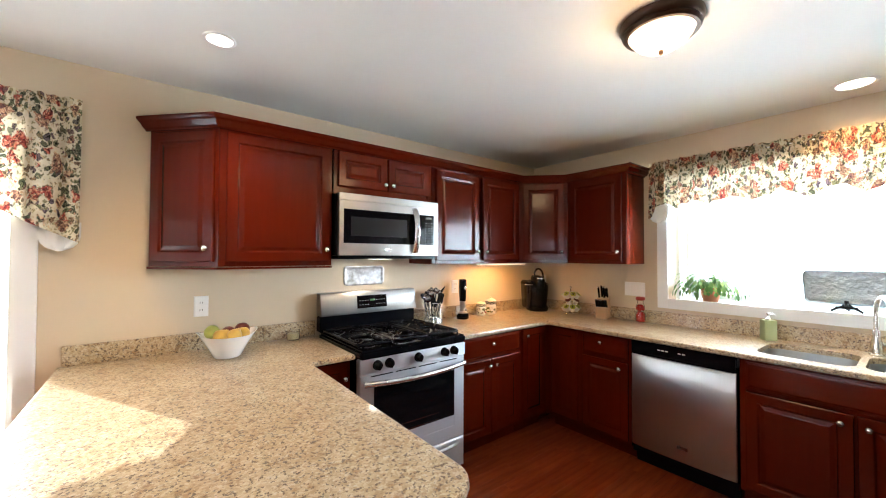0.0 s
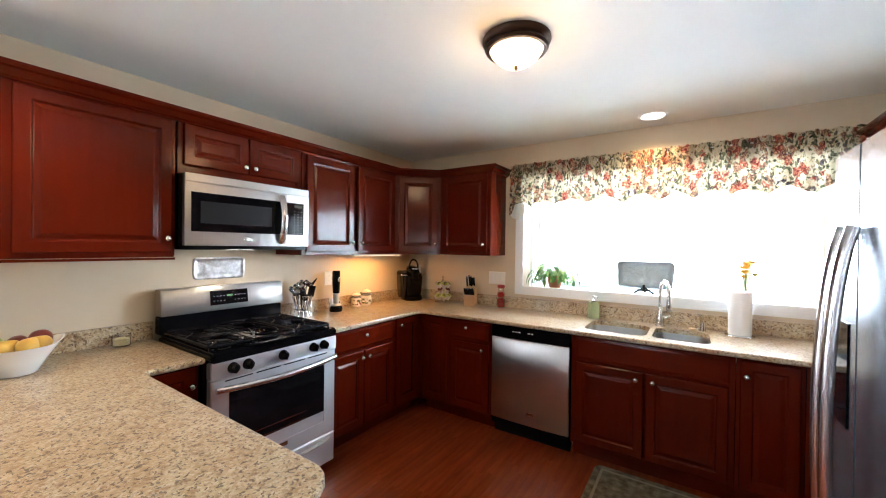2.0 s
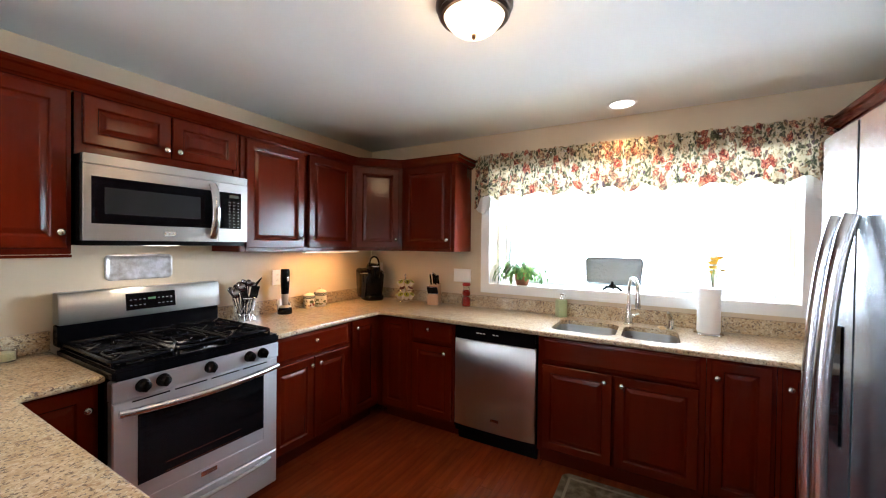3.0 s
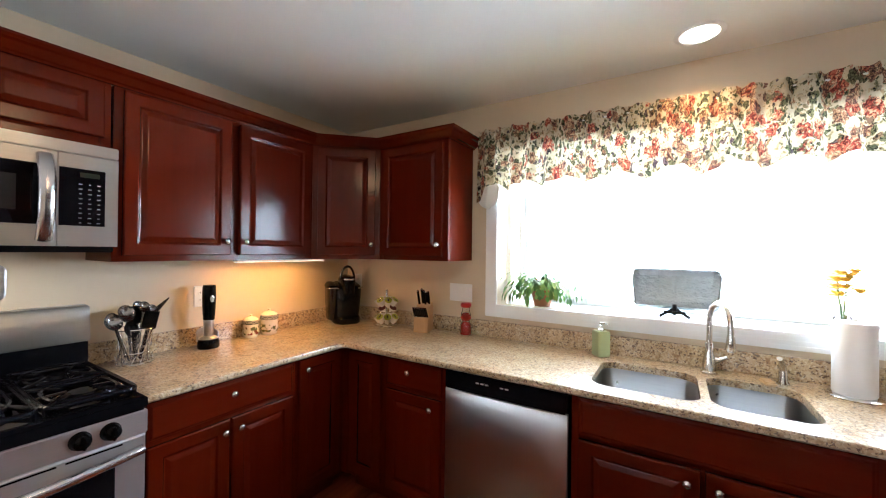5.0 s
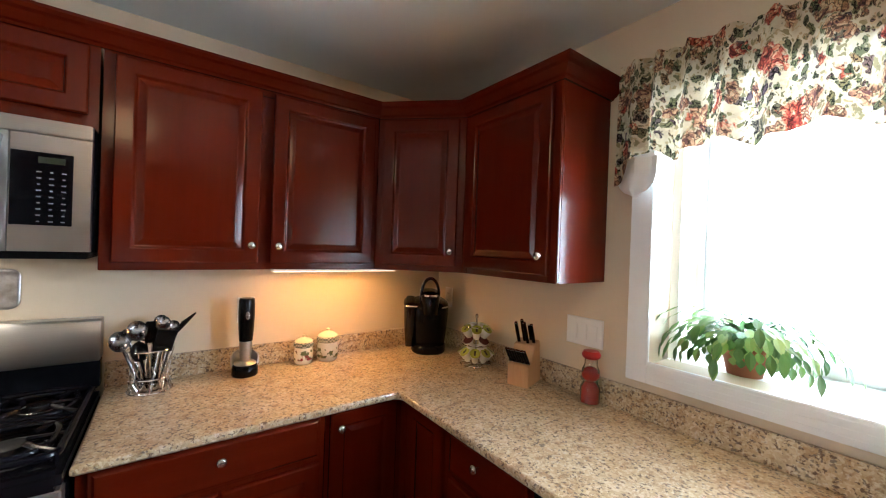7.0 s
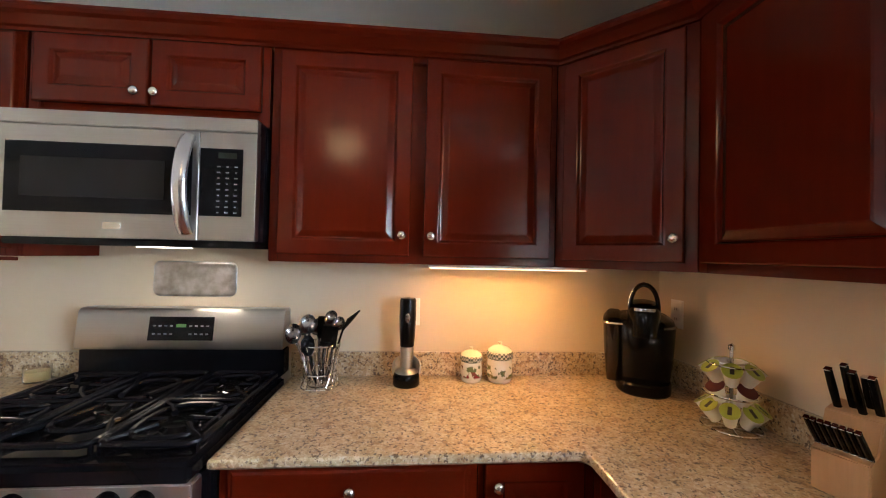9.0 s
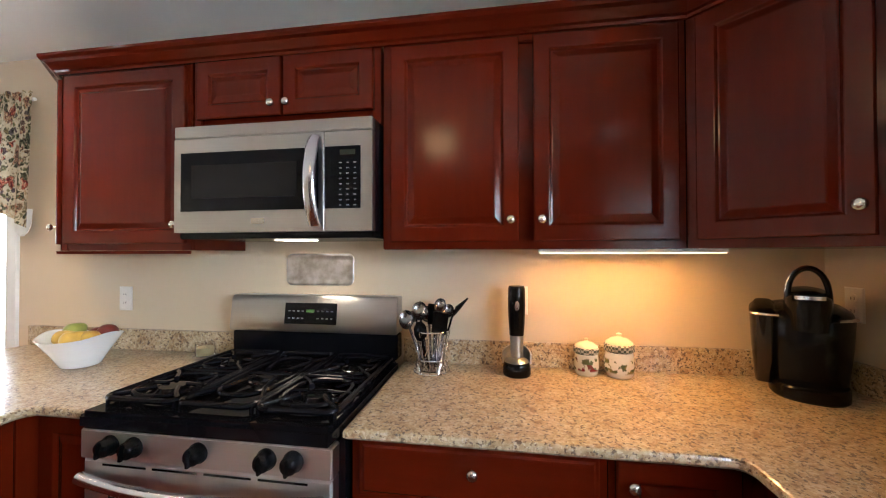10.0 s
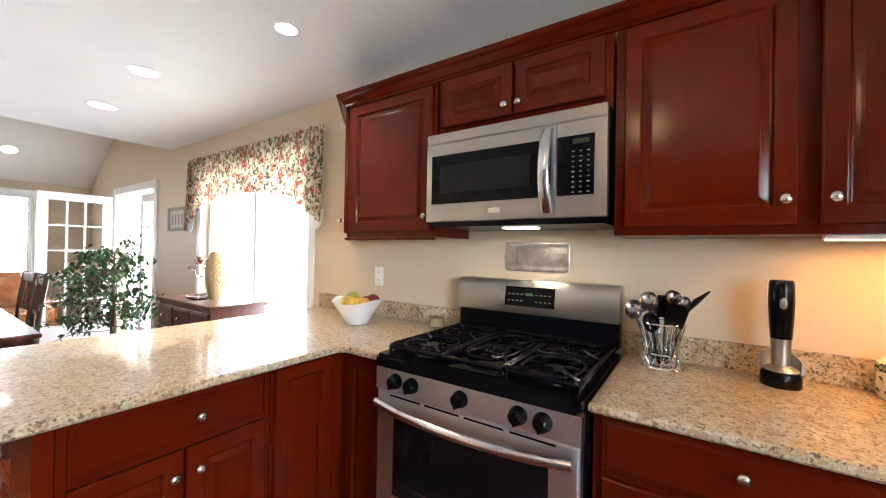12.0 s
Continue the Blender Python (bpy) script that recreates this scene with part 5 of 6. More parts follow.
M_BAND = mat("grey_green_band", (0.17, 0.17, 0.13), 0.25)
_v = coords(M_BAND)
_c = node(M_BAND, "ShaderNodeTexChecker", Scale=110.0)
M_BAND.node_tree.links.new(_v, _c.inputs["Vector"])
_c.inputs["Color1"].default_value, _c.inputs["Color2"].default_value = (0.10, 0.11, 0.08, 1), (0.45, 0.42, 0.34, 1)
put_color(M_BAND, _c.outputs["Color"])
M_CREAM = mat("cream_glaze", (0.74, 0.67, 0.50), 0.2)
for x, y, s, motif, what in ((1.128, -0.080, 1.03, (0.25, 0.03, 0.03), "red fruit"), (1.247, -0.085, 1.2, (0.25, 0.20, 0.06), "pear")):
    j = thing("canister", x, y, CT, 0, "cream ceramic lidded canister painted with %s and a patterned band" % what, "canister", "ceramic canisters")
    bm = lathe([(0, 0), (0.034, 0), (0.040, 0.006), (0.045, 0.03), (0.043, 0.062), (0.040, 0.078), (0, 0.078)], 28)
    bm.transform(Matrix.Scale(s, 4))
    part("jar_body", bm, ceramic_mat("painted_" + what.replace(" ", "_"), motif), j, "", True)
    bm = lathe([(0, 0.0785), (0.040, 0.0785), (0.045, 0.082), (0.0455, 0.100), (0.042, 0.1035)], 28)
    bm.transform(Matrix.Scale(s, 4))
    part("neck_band", bm, M_BAND, j, "grey green lattice band", True)
    bm = lathe([(0.042, 0.104), (0.040, 0.110), (0.025, 0.120), (0.008, 0.124), (0.006, 0.128), (0.009, 0.134), (0, 0.138)], 28)
    bm.transform(Matrix.Scale(s, 4))
    part("lid", bm, M_CREAM, j, "domed cream lid", True)


def coffee_maker():
    c = thing("coffee_maker", 1.810, -0.178, CT, -30, "glossy black rounded single cup coffee maker in the counter corner", "coffee maker")

    def shell(levels, n=36, power=2.6):
        """Stacked superellipses: (half width, half depth, y centre, z, forward slope of the ring)."""
        one = bmesh.new()
        rings = []
        for w, d, yc, z, slope in levels:
            ring = []
            for i in range(n):
                a = 2 * math.pi * i / n
                cx, cy = math.cos(a), math.sin(a)
                x = w * math.copysign(abs(cx) ** (2 / power), cx)
                y = d * math.copysign(abs(cy) ** (2 / power), cy)
                ring.append(one.verts.new((x, yc + y, z + slope * y)))
            rings.append(ring)
        for a, b in zip(rings, rings[1:]):
            for i in range(n):
                one.faces.new((a[i], a[(i + 1) % n], b[(i + 1) % n], b[i]))
        one.faces.new(list(reversed(rings[0]))), one.faces.new(rings[-1])
        return one

    part("base", shell([(0.092, 0.118, -0.005, 0.0, 0), (0.098, 0.124, -0.005, 0.006, 0), (0.098, 0.124, -0.005, 0.036, 0), (0.094, 0.118, -0.005, 0.042, 0)]), M_BPLAST, c, "black oval drip tray base", True)
    part("body", shell([(0.096, 0.100, 0.012, 0.0425, 0), (0.108, 0.108, 0.012, 0.14, 0), (0.114, 0.112, 0.012, 0.232, 0.05), (0.108, 0.106, 0.012, 0.250, 0.10), (0.090, 0.085, 0.015, 0.262, 0.14)]), M_BPLAST, c, "glossy black tapered body", True)
    part("water_tank", shell([(0.026, 0.070, 0.0, 0.030, 0), (0.036, 0.084, 0.0, 0.14, 0), (0.040, 0.090, 0.0, 0.242, 0.08)], power=3.2), mat("smoky_tank", (0.010, 0.008, 0.007), 0.1), c, "smoky water tank", True).location = (-0.108, 0.0, 0)
    part("tank_lid", shell([(0.041, 0.091, 0.0, 0.2425, 0.08), (0.040, 0.090, 0.0, 0.250, 0.10), (0.026, 0.070, 0.008, 0.264, 0.14)], power=3.2), M_BPLAST, c, "sloping black tank lid", True).location = (-0.108, 0.0, 0)
    part("tank_rim", tube([(-0.146, -0.070, 0.240), (-0.128, -0.088, 0.239), (-0.100, -0.092, 0.239), (-0.074, -0.088, 0.239)], 0.0045, 8), M_SATIN, c, "steel tank rim", True)
    part("shoulder_rim", tube([(0.062, -0.104, 0.236), (0.088, -0.094, 0.238), (0.106, -0.072, 0.240)], 0.0045, 8), M_SATIN, c, "steel shoulder rim", True)
    part("brew_head", shell([(0.052, 0.090, -0.030, 0.20, 0), (0.058, 0.096, -0.030, 0.26, 0), (0.056, 0.092, -0.028, 0.292, 0.05), (0.044, 0.074, -0.020, 0.312, 0.10), (0.020, 0.040, -0.010, 0.318, 0.10)]), M_BPLAST, c, "rounded glossy brew head", True)
    part("chrome_band", shell([(0.036, 0.016, -0.098, 0.291, 0), (0.036, 0.016, -0.098, 0.301, 0)]), M_SATIN, c, "chrome band on the brew head", True)
    pts = [(-0.050 * math.cos(math.pi * i / 16), -0.050, 0.275 + 0.105 * math.sin(math.pi * i / 16) ** 0.75) for i in range(17)]
    part("handle", tube(pts, 0.0085, 8, flat=1.3), M_BPLAST, c, "raised loop handle", True)
    part("handle_trim", tube([(x * 1.10, y - 0.004, 0.275 + (z - 0.275) * 1.06) for x, y, z in pts[1:9]], 0.0032, 6), M_SATIN, c, "bright handle edging", True)
    c.scale = (1, 1, 1.1)
    return c


coffee_maker()


def pod_carousel():
    p = thing("pod_carousel", 1.870, -0.532, CT, 0, "chrome wire carousel holding green topped coffee pods", "pod holder")
    for z, r in ((0.006, 0.075), (0.085, 0.070), (0.155, 0.060)):
        ring = tube([(r * math.cos(a), r * math.sin(a), z) for a in [2 * math.pi * i / 24 for i in range(25)]], 0.0025, 6)
        part("wire_ring", ring, M_CHROME, p, "", True)
    part("pole", tube([(0, 0, 0.004), (0, 0, 0.190)], 0.005, 8), M_CHROME, p, "", True)
    for i in range(6):
        a = 2 * math.pi * i / 6
        part("spoke", tube([(0, 0, 0.004), (0.075 * math.cos(a), 0.075 * math.sin(a), 0.006)], 0.0025, 6), M_CHROME, p, "", True)
        part("spoke", tube([(0, 0, 0.15), (0.06 * math.cos(a), 0.06 * math.sin(a), 0.155)], 0.0025, 6), M_CHROME, p, "", True)
    part("finial", lathe([(0, 0.185), (0.009, 0.190), (0.009, 0.200), (0, 0.206)], 12), M_CHROME, p, "", True)
    cup = lathe([(0, -0.040), (0.015, -0.040), (0.0215, -0.002), (0.0245, -0.001), (0.0245, 0.0)], 16)
    lid = lathe([(0.0245, 0.0003), (0.0245, 0.0015), (0, 0.0015)], 16)
    M_POD, M_LID = mat("white_pod_cup", (0.62, 0.60, 0.52), 0.4), mat("green_pod_foil", (0.36, 0.40, 0.05), 0.35)
    M_DOT = mat("dark_foil_mark", (0.05, 0.04, 0.02), 0.4)
    first = None
    for z, r, off, n in ((0.058, 0.070, 0, 8), (0.150, 0.064, 0.4, 7)):
        for i in range(n):
            a = 2 * math.pi * i / n + off
            if first is None:
                q = part("pod", cup, M_POD, p, "white coffee pod", True)
                l = part("pod_lid", lid, M_LID, q, "green foil lid", True)
                k = part("lid_mark", box(-0.012, 0.012, -0.005, 0.005, 0.0016, 0.0022), M_DOT, q, "dark printed bar")
                first = (q, l, k)
            else:
                q = new("pod", first[0].data)
                l, k = new("pod_lid", first[1].data), new("lid_mark", first[2].data)
                q.parent, l.parent, k.parent = p, q, q
            q.matrix_basis = Matrix.Translation((r * math.cos(a), r * math.sin(a), z)) @ Matrix.Rotation(a, 4, "Z") @ Matrix.Rotation(radians(34), 4, "Y")
    M_RLID = mat("dark_red_pod_foil", (0.12, 0.02, 0.015), 0.35)
    for a in (3.3, 4.6):
        q = new("pod", first[0].data)
        q.parent = p
        q.matrix_basis = Matrix.Translation((0.060 * math.cos(a), 0.060 * math.sin(a), 0.106)) @ Matrix.Rotation(a, 4, "Z") @ Matrix.Rotation(radians(30), 4, "Y")
        part("pod_lid", lathe([(0.0245, 0.0003), (0.0245, 0.0015), (0, 0.0015)], 16), M_RLID, q, "dark red foil lid", True)
    p.scale = (1.06, 1.06, 1.28)
    return p


pod_carousel()

kb = thing("knife_block", 1.886, -0.842, CT, -72, "light wooden knife block with black handled knives", "knife block")
M_BEECH = wood("light_beech", (0.42, 0.24, 0.11), (0.55, 0.34, 0.17), 0.45, (40, 40, 3))
bm = bmesh.new()
side = [(-0.070, 0), (0.085, 0), (0.058, 0.196), (-0.006, 0.178), (-0.030, 0.112), (-0.070, 0.096)]
a = [bm.verts.new((-0.05, y, z)) for y, z in side]
b = [bm.verts.new((0.05, y, z)) for y, z in side]
for i in range(6):
    j = (i + 1) % 6
    bm.faces.new((a[i], a[j], b[j], b[i]))
bm.faces.new(a), bm.faces.new(b)
bmesh.ops.recalc_face_normals(bm, faces=bm.faces[:])
bmesh.ops.bevel(bm, geom=bm.edges[:], offset=0.003, segments=2, affect="EDGES")
part("block", bm, M_BEECH, kb, "light wood block")
for x, y, ln, lean in ((-0.034, -0.010, 0.105, 26), (-0.012, 0.012, 0.118, 24), (0.010, -0.012, 0.112, 27), (0.034, 0.006, 0.100, 25), (0.012, 0.035, 0.09, 22)):
    h = tube([(0, 0, 0), (0, 0, 0.05), (0, 0, ln)], [0.008, 0.0095, 0.0085], 8, flat=0.75)
    k = part("knife", h, M_BPLAST, kb, "black knife handle with steel tip", True)
    k.location, k.rotation_euler = (x, y * 0.8 + 0.022, 0.184), (radians(lean), 0, 0)
    part("bolster", box(-0.007, 0.007, -0.008, 0.008, -0.012, 0.0, 0.001), M_CHROME, k, "steel bolster")
    part("end_cap", box(-0.0065, 0.0065, -0.008, 0.008, ln, ln + 0.003, 0.001), M_CHROME, k, "steel end cap")
for i in range(8):
    h = tube([(0, 0, 0), (0, 0, 0.042), (0, 0, 0.090)], [0.0062, 0.0068, 0.0062], 8)
    k = part("steak_knife", h, M_BPLAST, kb, "small black knife handle", True)
    k.location, k.rotation_euler = (-0.0435 + 0.0124 * i, -0.046, 0.102), (radians(40), 0, 0)
    part("end_cap", box(-0.0052, 0.0052, -0.006, 0.006, 0.0902, 0.093, 0.001), M_CHROME, k, "steel end cap")
    part("bolster", box(-0.0052, 0.0052, -0.0072, 0.006, 0.004, 0.010, 0.001), M_CHROME, k, "steel bolster")

for o in kb.children:
    o.matrix_basis = Matrix.Scale(0.97, 4) @ o.matrix_basis

red = thing("candy_jar", 1.938, -1.140, CT, 0, "waisted clear glass jar of red candy with a flat red lid", "jar")
M_RED = mat("red_candy", (0.42, 0.022, 0.016), 0.25)
part("jar", lathe([(0, 0.001), (0.028, 0.001), (0.034, 0.012), (0.034, 0.060), (0.024, 0.078), (0.023, 0.086), (0.031, 0.100), (0.030, 0.122), (0.022, 0.142), (0.022, 0.163), (0.019, 0.163), (0.019, 0.144), (0.027, 0.121), (0.020, 0.084), (0.031, 0.060), (0.031, 0.013), (0, 0.004)], 24), M_GLASS, red, "clear waisted glass", True)
part("lower_candy", lathe([(0, 0.005), (0.027, 0.006), (0.0300, 0.014), (0.0300, 0.058), (0.018, 0.080), (0, 0.082)], 20), M_RED, red, "red candy filling", True)
part("upper_candy", lathe([(0, 0.083), (0.019, 0.086), (0.0255, 0.102), (0.0255, 0.120), (0.014, 0.130), (0, 0.132)], 20), M_RED, red, "red candy filling", True)
part("lid", lathe([(0, 0.1635), (0.026, 0.1635), (0.032, 0.170), (0.033, 0.180), (0.026, 0.190), (0, 0.193)], 24), mat("dark_red_lid", (0.33, 0.016, 0.012), 0.3), red, "broad red lid", True)

for o in red.children:
    o.matrix_basis = Matrix.Scale(1.1, 4) @ o.matrix_basis

gs = thing("soap_dispenser", 1.92, -1.960, CT, 38, "pale green ceramic soap dispenser with steel pump", "soap dispenser")
part("bottle", box(-0.034, 0.034, -0.034, 0.034, 0, 0.132, 0.004, seg=2), mat("pale_green_glaze", (0.40, 0.47, 0.26), 0.3), gs, "square pale green bottle", True)
part("collar", lathe([(0.018, 0.1325), (0.018, 0.142), (0.008, 0.146), (0.006, 0.165), (0.010, 0.168), (0.010, 0.176), (0, 0.178)], 16), M_CHROME, gs, "steel pump", True)
part("nozzle", tube([(0, 0, 0.172), (-0.022, -0.012, 0.174), (-0.034, -0.018, 0.168)], 0.004, 8), M_CHROME, gs, "pump nozzle", True)

pt = thing("paper_towel_holder", 1.865, -2.88, CT, 0, "white paper towel roll standing on a chrome holder", "paper towel")
part("holder_base", lathe([(0, 0), (0.080, 0), (0.082, 0.004), (0.074, 0.009), (0, 0.010)], 28), M_CHROME, pt, "round chrome base", True)
part("roll", lathe([(0.020, 0.0105), (0.060, 0.0105), (0.063, 0.016), (0.062, 0.282), (0.058, 0.288), (0.020, 0.288)], 36), mat("paper_towel", (0.82, 0.82, 0.82), 0.9), pt, "white paper roll", True)
part("holder_rod", tube([(0, 0, 0.01), (0, 0, 0.30)], 0.007, 8), M_CHROME, pt, "chrome rod", True)
sd = thing("sponge_dish", 1.86, -2.625, CT, 10, "small tan soap bar on the counter beside the sprayer", "soap")
part("soap_bar", box(-0.035, 0.035, -0.022, 0.022, 0, 0.016, 0.006, seg=3), mat("tan_soap", (0.55, 0.38, 0.20), 0.5), sd, "", True)


def fruit(kind, color, r, pear=0.0):
    m = bpy.data.materials.get(kind + "_skin") or mat(kind + "_skin", color, 0.35)
    if not m.get("done"):
        v = coords(m)
        put_color(m, ramp(m, noise_tex(m, v, 18, 4), [(0.35, tuple(q * 0.75 for q in color)), (0.65, color)]))
        m["done"] = 1
    prof = []
    for i in range(13):
        a = -math.pi / 2 + math.pi * i / 12
        z = math.sin(a)
        rr = math.cos(a) * (1 - pear * max(0, z) * 0.75)
        dimple = -0.10 * math.exp(-(rr / 0.25) ** 2) if abs(z) > 0.6 and not pear else 0
        prof.append((max(0, rr * r), r * z * (1 + pear * 0.5 * (z > 0)) + r * dimple * (1 if z > 0 else -1)))
    prof[0], prof[-1] = (0, prof[0][1]), (0, prof[-1][1])
    return lathe(prof, 20), m


fb = thing("fruit_bowl", -0.945, -0.275, CT, 0, "white ceramic bowl with cut handles holding pears and apples", "bowl")
bm = bmesh.new()
prof = [(0.045, 0.0), (0.052, 0.004), (0.075, 0.045), (0.108, 0.095), (0.111, 0.098), (0.105, 0.097), (0.070, 0.050), (0.044, 0.012)]
rings = []
for r, z in prof:
    ring = []
    for i in range(36):
        a = 2 * math.pi * i / 36
        lift = 0.018 * (z / 0.098) * abs(math.cos(a)) ** 6
        ring.append(bm.verts.new((r * (1 + 0.05 * (z / 0.098) * abs(math.cos(a)) ** 4) * math.cos(a), r * math.sin(a), z + lift)))
    rings.append(ring)
for a, b in zip(rings, rings[1:]):
    for i in range(36):
        j = (i + 1) % 36
        bm.faces.new((a[i], a[j], b[j], b[i]))
bm.faces.new(list(reversed(rings[0]))), bm.faces.new(rings[-1])
part("bowl_body", bm, M_WHITE, fb, "glossy white ceramic", True)
part("grip_hole", lathe([(0, 0), (0.012, 0), (0, 0.001)], 16, m=pose(-0.1080, -0.010, 0.086, 0, -58, 0) @ Matrix.Diagonal((0.7, 1.8, 1, 1))), M_BPLAST, fb, "dark oval handle opening", True)
for kind, color, r, pear, p in (("pear", (0.62, 0.40, 0.07), 0.034, 0.7, (0.02, -0.045, 0.10)), ("pear", (0.62, 0.40, 0.07), 0.034, 0.7, (0.055, -0.015, 0.098)), ("pear", (0.62, 0.40, 0.07), 0.033, 0.7, (-0.03, -0.03, 0.10)),
                                ("green_pear", (0.32, 0.36, 0.07), 0.036, 0.4, (-0.055, 0.02, 0.112)), ("apple", (0.13, 0.016, 0.012), 0.036, 0.0, (0.062, 0.035, 0.108)), ("apple", (0.13, 0.016, 0.012), 0.035, 0.0, (0.01, 0.045, 0.095))):
    bm, m = fruit(kind, color, r, pear)
    f = tagged(obj(kind, bm, m, True), {"pear": "ripe yellow pear in the white bowl", "green_pear": "green pear in the white bowl", "apple": "dark red apple in the white bowl"}[kind], "fruit", "fruit in the bowl")
    f.matrix_world = Matrix.Translation((-0.945 + p[0] * 1.25, -0.275 + p[1] * 1.25, CT + p[2] * 1.20)) @ Matrix.Scale(1.08, 4) @ Matrix.Rotation(random.uniform(0, 6), 4, "Z") @ Matrix.Rotation(radians(60 if pear else 15), 4, "X")

for o in fb.children:
    o.matrix_basis = Matrix.Scale(1.25, 4) @ o.matrix_basis

cj = thing("candle_jar", -0.542, -0.066, CT, 0, "small clear glass jar with a cream candle by the backsplash", "candle")
part("glass", lathe([(0, 0), (0.038, 0), (0.040, 0.004), (0.040, 0.058), (0.0375, 0.058), (0.037, 0.006), (0, 0.006)], 24), M_GLASS, cj, "clear glass jar", True)
part("wax", lathe([(0, 0.0065), (0.035, 0.0065), (0.035, 0.040), (0, 0.041)], 20), mat("cream_wax", (0.75, 0.66, 0.36), 0.5), cj, "cream wax", True)

# ---- in the box window ----
M_LEAF = mat("green_leaf", (0.075, 0.16, 0.035), 0.4)
_i = node(M_LEAF, "ShaderNodeNewGeometry")
put_color(M_LEAF, ramp(M_LEAF, _i.outputs["Random Per Island"], [(0, (0.06, 0.15, 0.03)), (0.6, (0.13, 0.28, 0.06)), (1, (0.28, 0.40, 0.10))]))
M_LEAF.node_tree.nodes["Principled BSDF"].inputs["Subsurface Weight"].default_value = 0.1


def leaf(bm, m, ln, w, fold=0.25, curl=0.3):
    pts = []
    for t, s in ((0, 0.05), (0.25, 0.8), (0.5, 1.0), (0.78, 0.6), (1, 0.03)):
        z = -curl * ln * t * t
        pts.append([bm.verts.new(m @ Vector(c)) for c in ((t * ln, -w * s / 2, z + fold * w * s / 2), (t * ln, 0, z), (t * ln, w * s / 2, z + fold * w * s / 2))])
    for a, b in zip(pts, pts[1:]):
        for i in range(2):
            bm.faces.new((a[i], a[i + 1], b[i + 1], b[i]))


M_TERRA = mat("terracotta", (0.36, 0.13, 0.06), 0.7)
pp = thing("window_plant", EAST + 0.20, -1.56, 1.0835, 0, "trailing green segmented plant in a terracotta pot on the window sill", "plant")
part("pot", lathe([(0, 0), (0.050, 0), (0.068, 0.085), (0.074, 0.086), (0.075, 0.108), (0.066, 0.108), (0.062, 0.09), (0, 0.09)], 24), M_TERRA, pp, "terracotta pot", True)
bm = bmesh.new()
for i in range(120):
    a = random.uniform(0, 2 * math.pi)
    reach = random.uniform(0.08, 0.205)
    p = Vector((0.03 * math.cos(a), 0.03 * math.sin(a), 0.10))
    el = random.uniform(0.6, 1.35)
    seg = 6
    for k in range(seg):
        ang = el - 2.6 * k / seg
        d = Vector((math.cos(a) * math.cos(ang), math.sin(a) * math.cos(ang), math.sin(ang)))
        ln = reach / seg * 1.75
        rot = d.to_track_quat("X", "Z").to_matrix().to_4x4()
        q = p + d * ln
        if q.x < 0.20 and (q.z > 0.015 or (q.x < -0.20 and q.z > -0.14)):
            leaf(bm, Matrix.Translation(p) @ rot, ln * 1.10, 0.027, 0.15, 0.1)
            p = q
part("leaves", bm, M_LEAF, pp, "arching segmented green leaves")

M_PEWTER = mat("cut_glass_silver", (0.34, 0.40, 0.44), 0.22, 0.7)
bump(M_PEWTER, noise_tex(M_PEWTER, coords(M_PEWTER), 45, 2), 0.9, 0.006)
st = thing("silver_platter", EAST + 0.22, -2.29, 1.0835, -90, "embossed silver platter in a dark stand on the window sill", "platter")
loop = rounded([(-0.20, 0.045), (0.20, 0.045), (0.215, 0.27), (-0.215, 0.27)], [0.035] * 4)
bm = bmesh.new()
rings = []
for d, h in ((0, 0.0), (0, 0.004), (0.012, 0.010), (0.035, 0.002), (0.04, 0.001)):
    rings.append([bm.verts.new((p.x * (1 + 0.012 * math.sin(k * 1.9)), -h, p.y * (1 + 0.012 * math.cos(k * 2.3)))) for k, p in enumerate(inset_loop(loop, d))])
for a, b in zip(rings, rings[1:]):
    for i in range(len(a)):
        j = (i + 1) % len(a)
        bm.faces.new((a[i], a[j], b[j], b[i]))
bm.faces.new(rings[-1]), bm.faces.new(list(reversed(rings[0])))
o = part("platter", bm, M_PEWTER, st, "embossed silver platter", True)
o.rotation_euler = (radians(-10), 0, 0)
bm = bmesh.new()
tube([(-0.07, -0.04, 0.006), (0, 0.0, 0.05), (0.07, -0.04, 0.006)], 0.008, 8, bm)
tube([(0, 0.0, 0.05), (0, 0.07, 0.006)], 0.008, 8, bm)
tube([(0, -0.03, 0.02), (0, -0.035, 0.075)], 0.010, 8, bm)
tube([(-0.05, -0.035, 0.03), (0.05, -0.035, 0.03)], 0.008, 8, bm)
part("plate_stand", bm, M_BPLAST, st, "dark plate stand", True)

